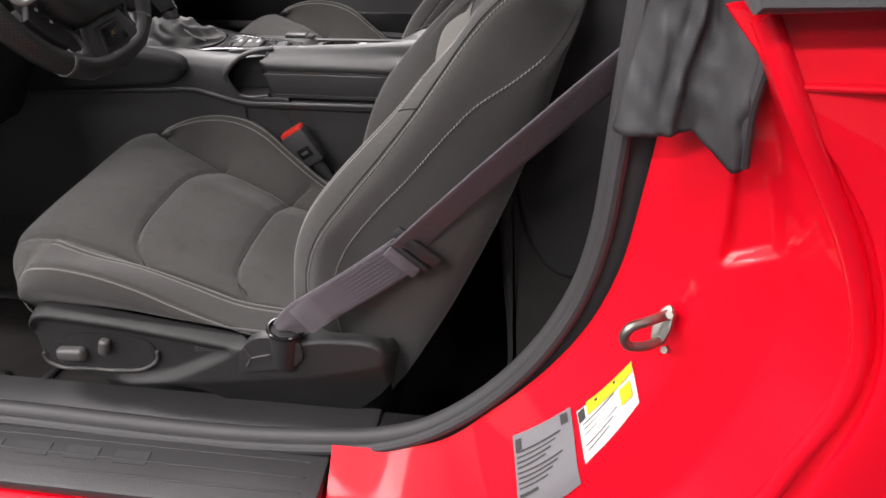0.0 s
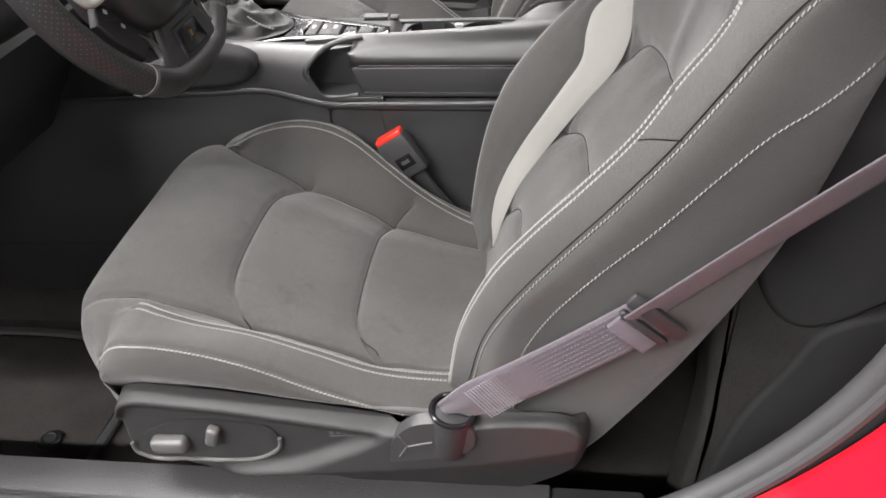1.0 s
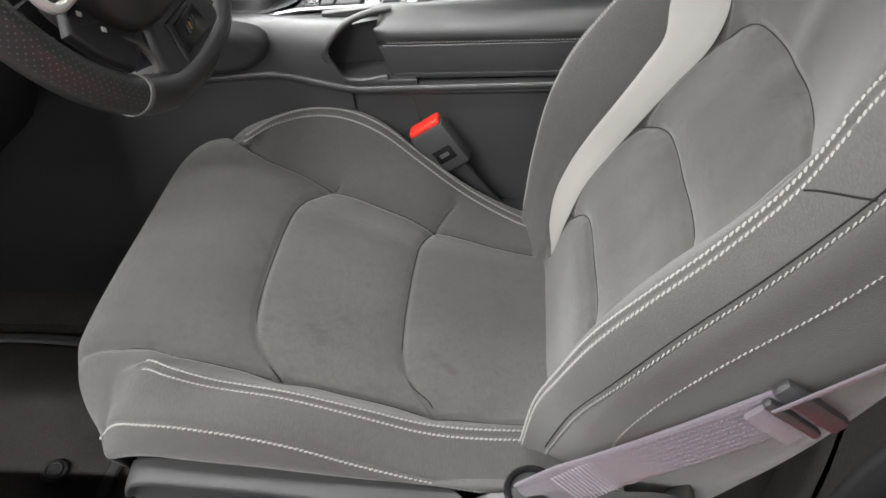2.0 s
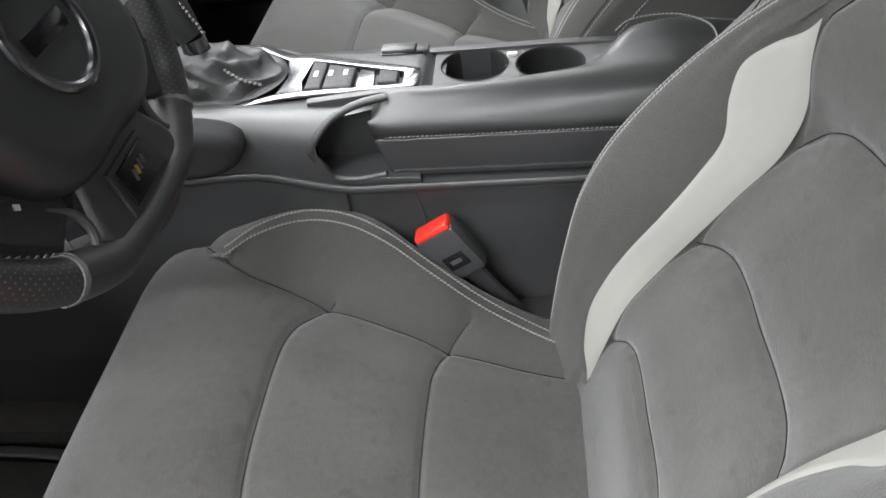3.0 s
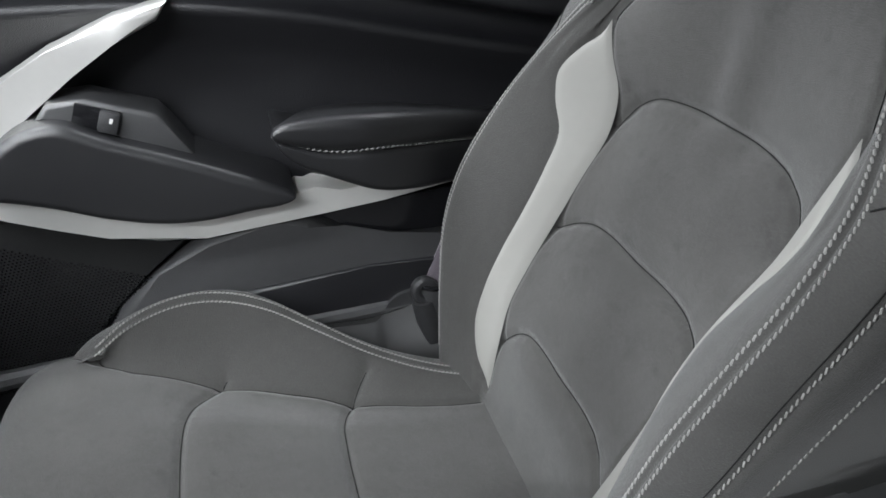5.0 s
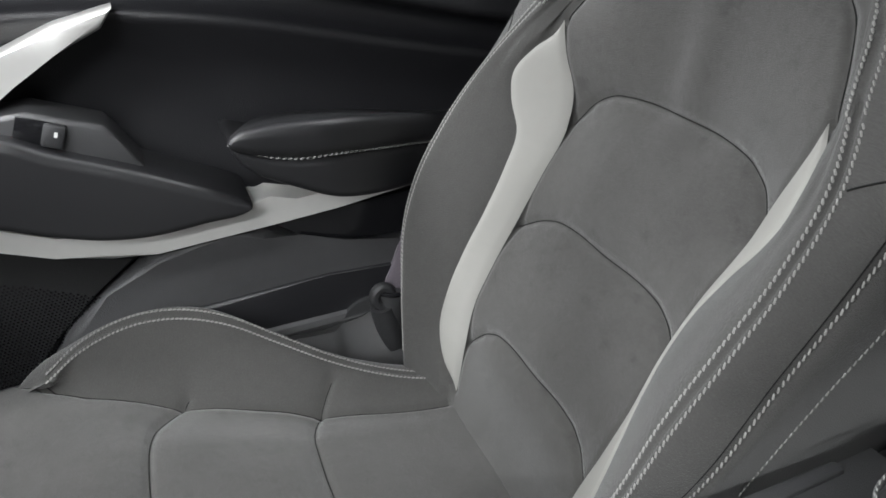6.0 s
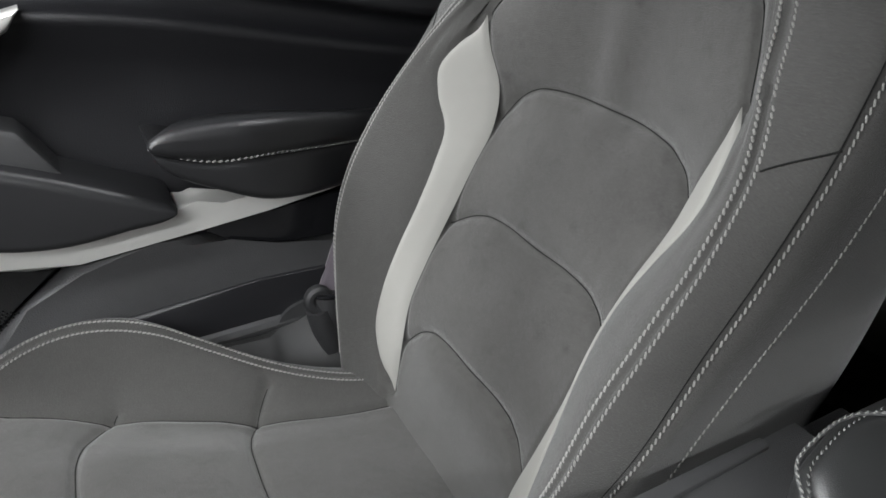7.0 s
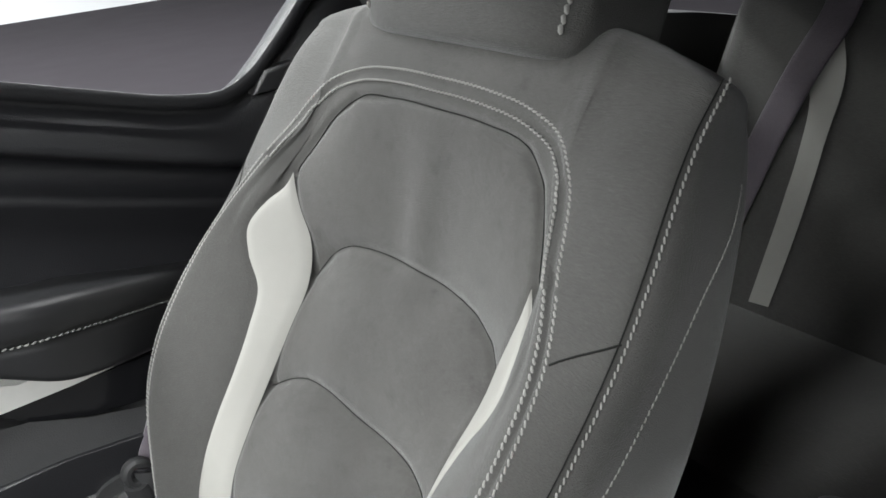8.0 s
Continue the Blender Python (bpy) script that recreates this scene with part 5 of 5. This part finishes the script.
for side in (-1, 1):
    arm = part("side_spoke", in_wheel(slab([(side * .07, -.035), (side * .16, -.030), (side * .172, -.005), (side * .155, .014), (side * .11, .024), (side * .06, .03)], .0, .024, .008, axis="z")), PLASTIC_SOFT, wheel)
    part("spoke_bezel", tube(np.array(sweep_points([on_wheel(side * .110, .059, .026), on_wheel(side * .1505, .055, .022), on_wheel(side * .1545, .048, .022), on_wheel(side * .152, .01, .024), on_wheel(side * .146, -.026, .026), on_wheel(side * .098, -.028, .034), on_wheel(side * .094, .0, .034), on_wheel(side * .104, .052, .028)], 70)), .0044, 10, closed=True, up=tuple(W_N)), SATIN, arm)
    part("switch_bed", in_wheel(slab([(side * .096, -.024), (side * .146, -.022), (side * .150, .05), (side * .108, .054)], .014, .021, .002, axis="z")), GLOSS, arm)
    for k in range(3):
        part("switch", in_wheel(box((.026, .018, .010), .004, pose(side * (.122 + .003 * k), -.010 + .022 * k, .022, 0, 0, side * -8))), PLASTIC, arm)
    bt = part("lower_button", in_wheel(slab([(side * .060, .075), (side * .123, .064), (side * .138, .080), (side * .124, .106), (side * .098, .136), (side * .068, .122)], .0, .012, .004, axis="z")), PLASTIC, arm)
    for k in range(2):
        part("button_mark", in_wheel(box((.005, .004, .0008), 0, pose(side * (.101 + .013 * k), .095 - .021 * k, .0124, 0, 0, 40))), MARK, bt)
    part("button_split", in_wheel(box((.0012, .03, .0010), 0, pose(side * .108, .085, .0124, 0, 0, side * 70))), INK, bt)
for side in (-1, 1):
    leg = part("spoke_leg", in_wheel(slab([(side * .100, .096), (side * .070, .112), (side * .050, .124), (side * .046, .150), (side * .060, .170), (side * .082, .160), (side * .071, .150), (side * .070, .132)], -.012, .010, .006, axis="z", smooth=50)), GLOSS, wheel)
    part("leg_trim", tube(sweep_points([on_wheel(side * .100, .101, .008), on_wheel(side * .082, .114, .009), on_wheel(side * .069, .130, .010), on_wheel(side * .069, .146, .010), on_wheel(side * .080, .159, .008)], 40), .0034, 10, up=tuple(W_N)), SWITCH_GREY, leg)
part("column", tube([on_wheel(0, 0, .0), on_wheel(0, 0, -.10), on_wheel(0, .01, -.45)], [.05, .06, .07], 24, up=(0, 1, 0)), PLASTIC, wheel)
part("stalk", tube([on_wheel(.02, 0, -.05), on_wheel(.12, -.01, -.05), on_wheel(.17, -.015, -.045)], [.007, .008, .009], 12, up=(0, 0, 1)), PLASTIC, wheel)
def rim_dots():
    """Fine perforations on the hand-grip stretches of the rim."""
    verts, faces = [], []
    for a0, a1 in ((-2.3, -.62), (.62, 2.3)):
        line = rim_points(96, a0, a1)
        for i in range(1, 95):
            t = line[i + 1] - line[i - 1]
            t /= np.linalg.norm(t)
            a = np.cross(W_N, t)
            for j in range(11):
                q = radians(-60 + 22 * (j + .5 * (i % 2)))
                n = math.cos(q) * a + math.sin(q) * W_N
                b = np.cross(t, n)
                c = line[i] + .0165 * math.cos(q) * a + .0165 * 1.15 * math.sin(q) * W_N + .0003 * n
                k = len(verts)
                for s in range(5):
                    z = s * 2 * math.pi / 5
                    verts.append(tuple(c + .0008 * (math.cos(z) * t + math.sin(z) * b)))
                faces.append(tuple(range(k, k + 5)))
    me = bpy.data.meshes.new("perforation")
    me.from_pydata(verts, [], faces)
    return me


tagged(part("perforation", rim_dots(), MOULD, wheel), kind="stuff")
lace = rim_points(60, 2.6, .62, -.0175)
tagged(part("stitching", stitch_mesh("stitching", [(lace, np.repeat(W_N[None], 60, 0)), (rim_points(60, -2.6, -.62, -.0175), np.repeat(W_N[None], 60, 0))], pitch=.007, length=.0075, width=.002, slant=38), THREAD_GREY, wheel, "grey cross stitching inside the rim"), kind="stuff")

# instrument pod behind the wheel
pod = part("instrument_pod", slab([(-.62, .98), (-.64, 1.10), (-.72, 1.13), (-.9, 1.08), (-.9, .95), (-.65, .95)], -.56, -.18, .02), PLASTIC_SOFT, dash)
for y in (-.27, -.45):
    part("dial_ring", tube([(-.628 + .012 * math.sin(a), y + .055 * math.cos(a), 1.04 + .055 * math.sin(a)) for a in np.linspace(0, 2 * math.pi, 41)[:-1]], .004, 8, closed=True, up=(1, 0, 0)), CHROME, pod)
for y in (-.08, .08, .60):
    part("air_vent", tube([(-.60 + .010 * math.sin(a), y + .045 * math.cos(a), .905 + .045 * math.sin(a)) for a in np.linspace(0, 2 * math.pi, 41)[:-1]], .007, 10, closed=True, up=(1, 0, 0)), CHROME if y < .5 else PLASTIC, dash, "round air vent")

# ---- belts and buckles ----
def ribbon(pts, width, thick, face=(0, -1, 0), n=60, gather=0.0):
    """A flat strap along points; face: the way its broad side looks."""
    p = sweep_points(pts, n)
    t = np.gradient(p, axis=0)
    t /= np.linalg.norm(t, axis=1)[:, None]
    f = np.array(face, float)[None] - t * (t @ np.array(face, float))[:, None]
    f /= np.linalg.norm(f, axis=1)[:, None]
    b = np.cross(t, f)
    prof = [(-.5, -.3), (-.47, .5), (-.33, .54), (-.2, .56), (0, .56), (.2, .56), (.33, .54), (.47, .5), (.5, -.3), (.47, -.5), (.2, -.5), (-.2, -.5), (-.47, -.5)]
    slim = 1 - gather * np.clip(1 - np.arange(n) / (.22 * n), 0, 1)[:, None] ** 1.5
    crimp = gather * .006 * np.clip(1 - np.arange(n) / (.3 * n), 0, 1)[:, None]
    ring = np.stack([p + b * a * width * slim + f * (c * thick + crimp * math.cos(9 * a)) for a, c in prof], 1)
    return grid_mesh("webbing", ring, loop=True)


belt = thing("seat_belt", "purple-grey woven seat belt across the driver's seat side", "seat belt", (0, 0, 0))
lowb = part("lower_web", ribbon([(-.034, -.646, .584), (-.014, -.651, .600), (.02, -.655, .626), (.09, -.660, .680), (.165, -.664, .742)], .050, .0034, gather=.55), WEB, belt)
part("upper_web", ribbon([(.150, -.668, .740), (.24, -.680, .838), (.32, -.690, .922), (.40, -.70, 1.005), (.43, -.705, 1.04)], .046, .0022, face=(.70, -.7, .1)), WEB, belt)
sn = []
for k in range(12):
    c = np.array([.004 + .0027 * k, -.6575, .609 + .0023 * k])
    a = np.array([.62, 0, -.78])
    sn.append((np.stack([c + a * s for s in np.linspace(-.022, .022, 10)]), np.repeat([[0, -1.0, 0]], 10, 0)))
tagged(part("bar_tack", stitch_mesh("bar_tack", sn, pitch=.0030, length=.0030, width=.0010, high=.001, slant=40), WEB_LIGHT, lowb, "pale sewn bar tack"), kind="stuff")
wv = []
for k in range(9):
    off = -.021 + .00525 * k
    wv.append((sweep_points([(.030 + .78 * off * 0, -.6568, .632), (.09, -.6625, .681), (.15, -.666, .730)], 30) + np.array([.62, 0, -.78]) * off, np.repeat([[0, -1.0, 0]], 30, 0)))
tagged(part("web_rib", stitch_mesh("web_rib", wv, pitch=.0046, length=.0036, width=.0012, high=.0006, slant=0), WEB, lowb), kind="stuff")
m_sl = pose(.163, -.670, .742, 0, -50, 0)
sl = part("slider", box((.016, .010, .066), .004, m_sl @ pose(.004, 0, 0)), PLASTIC, belt, "black plastic belt slider")
part("slider_bar", box((.008, .008, .056), .003, m_sl @ pose(-.012, -.001, 0)), PLASTIC, sl)
part("slider_fold", box((.018, .006, .046), .002, m_sl @ pose(-.026, .001, 0)), WEB, sl)

pbelt = thing("passenger_belt", "dark purple-grey seat belt behind the passenger seat", "seat belt", (0, 0, 0))
part("lower_web", ribbon([(-.030, .636, .566), (-.016, .640, .600), (.010, .648, .645), (.06, .662, .74)], .044, .003, face=(-.3, -1, .2)), WEB, pbelt)
part("upper_web", ribbon([(.06, .668, .74), (.25, .66, .86), (.45, .655, 1.0), (.58, .65, 1.13), (.60, .65, 1.22)], .046, .002, face=(-.5, -1, .3)), WEB, pbelt)
anc = part("anchor_socket", tube([(-.034, .640, .525), (-.038, .640, .560), (-.042, .639, .588)], [.018, .019, .016], 18, up=(0, 1, 0)), PLASTIC, pbelt, "black plastic belt anchor socket")
part("anchor_tongue", tube([(-.040 + .011 * math.cos(a), .636, .602 + .013 * math.sin(a)) for a in np.linspace(0, 2 * math.pi, 33)[:-1]], .0075, 10, closed=True, up=(0, 1, 0)), PLASTIC, anc)
part("retractor_cover", box((.06, .02, .10), .008, pose(.60, .665, 1.20)), PLASTIC, pbelt)


def belt_buckle(at, lean, label):
    b = thing("belt_buckle", label, "buckle", at, group="inboard belt buckles")
    m = pose(0, 0, 0, 0, lean, 0) @ Matrix.Scale(1.15, 4)
    part("housing", box((.046, .026, .062), .006, m), SILL, b)
    part("release", box((.040, .020, .008), .003, m @ pose(0, 0, .032)), RED_BUTTON, b, "red release button")
    part("press_mark", box((.024, .001, .018), .0005, m @ pose(.002, -.0135, -.006)), GLOSS, b)
    part("mark", box((.012, .0006, .005), 0, m @ pose(.002, -.0142, -.006)), SATIN_DARK, b)
    part("stalk", tube([tuple(m @ Vector((.0, 0, -.028))), tuple(m @ Vector((.002, 0, -.07))), tuple(m @ Vector((.006, 0, -.15)))], [.012, .010, .012], 12, up=(0, 1, 0), squash=(1.2, .6)), PLASTIC, b)
    part("anchor_cover", box((.075, .05, .045), .010, pose(.093, .012, -.135, 0, -6, 0)), PLASTIC, b)
    return b


belt_buckle((-.146, -.150, .618), -32, "black seat belt buckle with red button beside the driver's seat")

rbelt = thing("rear_belt", "dark purple-grey belt hanging on the rear seat back", "seat belt", (0, 0, 0))
part("webbing", ribbon([(.955, .392, 1.035), (.945, .398, .985), (.915, .428, .895), (.885, .458, .79), (.865, .480, .70), (.842, .505, .60)], .046, .002, face=(-1, -.2, .2)), WEB, rbelt)
part("belt_guide", box((.016, .075, .030), .006, pose(.965, .39, 1.032, 0, -10, -20)), PLASTIC, rbelt)

# ---- passenger door ----
door = thing("passenger_door", "closed black vinyl door panel with silver trim strip", "car door", (0, 0, 0))
D_CREASE = [(-.95, 1.02), (-.6, 1.015), (-.40, 1.0), (-.25, .981), (-.149, .958), (.03, .902), (.148, .866), (.50, .80)]


D_BELT = [(-.95, 1.105), (-.4, 1.098), (-.15, 1.060), (-.044, 1.030), (.029, 1.007), (.13, .979), (.18, .975), (.21, .989), (.25, 1.022), (.293, 1.064), (.35, 1.11), (.60, 1.12)]


def door_skin():
    xs = np.linspace(-.95, .60, 70)
    zc = keyed(D_CREASE, xs)[:, 0]
    rows = []
    for x, z in zip(xs, zc):
        belt_z = float(keyed(D_BELT, [x])[0, 0])
        band = z + .045 + .12 * max(0, .15 - x) * .15
        sec = [(.668, .30), (.672, .50), (.690, .62), (.705, .70), (.708, .78), (.700, z - .05), (.684, z - .014), (.679, z - .003), (.680, z + .001), (.690, z + .006), (.702, z + .014), (.707, z + .028), (.700, band - .010), (.680, band - .001), (.677, band + .003), (.680, band + .008), (.692, band * .55 + belt_z * .45), (.703, belt_z - .024), (.707, belt_z - .018), (.714, belt_z - .010), (.708, belt_z + .002), (.722, belt_z + .004), (.77, belt_z - .012)]
        rows.append(np.c_[np.full(170, x), sweep_points(sec, 170)])
    return grid_mesh("door_skin", np.stack(rows))


part("door_skin", door_skin(), DOOR_SKIN, door)
TRIM = [(-.255, .992), (-.31, .985), (-.38, .962), (-.45, .930), (-.505, .895), (-.532, .858), (-.522, .826), (-.47, .798), (-.425, .776), (-.379, .755), (-.327, .737), (-.28, .731), (-.21, .731), (-.144, .731), (-.072, .732), (.017, .738), (.10, .746), (.10, .757), (0, .756), (-.09, .756), (-.12, .756), (-.15, .761), (-.168, .769), (-.178, .760), (-.223, .757), (-.28, .753), (-.322, .758), (-.372, .777), (-.418, .800), (-.465, .822), (-.493, .846), (-.480, .868), (-.411, .905), (-.36, .936), (-.32, .957), (-.27, .975)]
part("trim_strip", slab(TRIM, .648, .69, .006), SATIN, door, "satin silver door trim strip")
part("pull_pad", pad([(-.486, .842), (-.468, .868), (-.412, .902), (-.385, .902), (-.347, .880), (-.273, .842), (-.216, .809), (-.180, .787), (-.168, .776), (-.180, .770), (-.22, .769), (-.279, .769), (-.319, .776), (-.368, .794), (-.413, .816), (-.465, .836)], .606, .69, .011, smooth=110), DOOR_PAD, door, "black padded door pull")
swp = part("switch_panel", slab([(-.405, .903), (-.392, .916), (-.355, .916), (-.293, .888), (-.284, .872), (-.262, .830), (-.30, .850), (-.36, .882)], .632, .69, .005), PLASTIC_SOFT, door, "grey-black window switch panel")
part("switch_well", box((.044, .003, .024), .001, pose(-.349, .6315, .895, 0, 25, 0)), GLOSS, swp)
part("window_switch", box((.020, .010, .023), .003, pose(-.338, .629, .890, 0, 25, 0)), PLASTIC, swp)
part("switch_mark", box((.003, .001, .005), 0, pose(-.335, .6236, .892, 0, 25, 0)), MARK, swp)
def slope(me):
    """Lets the armrest fall and narrow towards the door skin."""
    for v in me.verts:
        k = (v.co.y - .574) / .116
        v.co += Vector((.028 * k * min(1, max(0, (.05 - v.co.x) / .2)), 0, -.030 * k))
    return me


def tuck(me):
    """Bends the rear end of an armrest part outwards, clear of the seat."""
    for v in me.verts:
        k = min(1, max(0, (v.co.x + .10) / .19))
        d = .095 * k * k * (3 - 2 * k)
        v.co += Vector((.31 * d, d, -.39 * d))
    return me


arm = part("armrest_top", tuck(slope(pad([(-.190, .856), (-.194, .864), (-.184, .873), (-.156, .875), (-.08, .868), (.044, .848), (.40, .80), (.40, .768), (.045, .809), (-.061, .822), (-.10, .827), (-.138, .833), (-.170, .846)], .574, .69, .018, smooth=130))), DOOR_PAD, door, "black padded door armrest")
part("armrest_body", tuck(pad([(-.186, .857), (-.138, .836), (-.061, .824), (.045, .811), (.40, .765), (.40, .72), (.06, .757), (-.004, .762), (-.053, .766), (-.084, .773), (-.122, .794), (-.158, .816), (-.180, .838)], .580, .69, .012, smooth=130)), DOOR_PAD, door)
asn = sweep_points([(-.186, .588, .860), (-.165, .578, .850), (-.138, .5755, .8385), (-.061, .5755, .8275), (.045, .5755, .8145), (.30, .5755, .785)], 90)
_k = np.clip((asn[:, 0] + .10) / .19, 0, 1)
_d = .095 * _k * _k * (3 - 2 * _k)
asn = asn + np.stack([.31 * _d, _d + .004, -.39 * _d - .003], 1)
tagged(part("stitching", stitch_mesh("stitching", [(asn, np.repeat([[0, -1.0, -.2]], 90, 0))], pitch=.0062, length=.0048, width=.0016, high=.0012), THREAD_GREY, arm, "grey armrest stitching"), kind="stuff")
part("map_pocket", slab([(-.285, .727), (-.20, .728), (-.161, .724), (-.127, .695), (-.073, .672), (.011, .662), (.30, .64), (.30, .40), (-.46, .40), (-.44, .60), (-.395, .658), (-.345, .692)], .656, .69, .012), SILL, door, "black moulded map pocket")
part("pocket_recess", slab([(-.150, .726), (.30, .726), (.30, .650), (.02, .670), (-.06, .680), (-.118, .700)], .660, .668, .001), GLOSS, door)
part("pocket_shade", slab([(-.30, .648), (-.10, .645), (.30, .60), (.30, .42), (-.40, .42), (-.38, .60)], .650, .662, .008), DOOR_SKIN, door)
gr = part("speaker_grille", slab([(-.296, .727), (-.36, .690), (-.41, .650), (-.455, .60), (-.70, .56), (-.75, .80), (-.535, .80), (-.47, .785), (-.41, .760), (-.36, .738)], .668, .69, .004), MATT_DARK, door, "black perforated speaker grille")
dots_v, dots_f = [], []
for i in range(93):
    for j in range(66):
        x, z = -.70 + .0044 * i, .575 + .0036 * j
        x += .0022 * (j % 2)
        if z < .575 + .55 * max(0, -.43 - x) * 0 or z > .79 - .52 * (x + .55) or z < .64 + .62 * (x + .41) or x > -.33:
            continue
        k = len(dots_v)
        for a in range(6):
            dots_v.append((x + .0013 * math.cos(a * math.pi / 3), .6672, z + .0013 * math.sin(a * math.pi / 3)))
        dots_f.append(tuple(range(k, k + 6)))
dm = bpy.data.meshes.new("grille_holes")
dm.from_pydata(dots_v, [], dots_f)
tagged(part("grille_holes", dm, GLOSS, gr), kind="stuff")
part("lock_lever", slab([(.205, .975), (.225, 1.0), (.26, 1.005), (.30, .995), (.30, .975)], .690, .712, .005), PLASTIC, door)
part("window_channel", tube(sweep_points([(-.9, .702, 1.108), (-.4, .702, 1.100), (-.15, .702, 1.064), (-.044, .702, 1.034), (.029, .702, 1.011), (.13, .702, .983), (.175, .702, .979), (.21, .702, .993), (.25, .702, 1.026), (.293, .703, 1.068), (.33, .705, 1.11)], 70), .0085, 10, squash=(.7, 1)), DOOR_SKIN, door)
part("lower_rail", tube(sweep_points([(-.9, .655, .60), (-.5, .655, .60), (-.2, .655, .585), (.3, .657, .56)], 40), .012, 10), SILL, door)
part("door_core", box((1.7, .06, .60), .0, pose(-.2, .775, .60)), RED, door, "red outer door skin")
part("rear_quarter_trim", slab([(.42, .30), (.42, .95), (.36, 1.06), (.36, 1.12), (.60, 1.12), (.68, 1.01), (.80, .975), (1.0, .945), (1.2, .905), (1.3, .88), (1.3, .3)], .665, .75, .012), PLASTIC_SOFT, car, "dark rear quarter trim on the passenger side")

# ---- rear seat ----
rear = thing("rear_bench", "dark grey cloth rear bench with pale inlay stripes", "car seat", (0, 0, 0))
part("bench_cushion", slab([(.48, .30), (.46, .46), (.50, .53), (.60, .555), (.80, .545), (.90, .52), (.90, .30)], -.56, .56, .03), TWILL, rear)
for side in (-1, 1):
    bk = part("bench_back", slab([(.83, .50), (.90, .80), (.97, .99), (1.0, 1.02), (1.06, 1.02), (1.08, .98), (1.0, .5)], *sorted((side * .03, side * .58)), .035), TWILL, rear)
    sv = sweep_points([(.392, .945), (.374, .90), (.372, .82), (.378, .70), (.386, .62), (.394, .555)], 30)
    sw = sweep_points([(.392, .945), (.414, .925), (.422, .90), (.409, .845), (.412, .70), (.420, .62), (.427, .552)], 30)
    P = np.zeros((30, 6, 3))
    for i in range(30):
        for j in range(6):
            q = sv[i] * (1 - j / 5) + sw[i] * (j / 5)
            z = q[1]
            x = np.interp(z, [.5, .80, .99], [.83, .90, .97]) - .006
            P[i, j] = (x, side * q[0], z)
    part("pale_stripe", grid_mesh("pale_stripe", P), PALE, bk, "pale grey leatherette inlay")
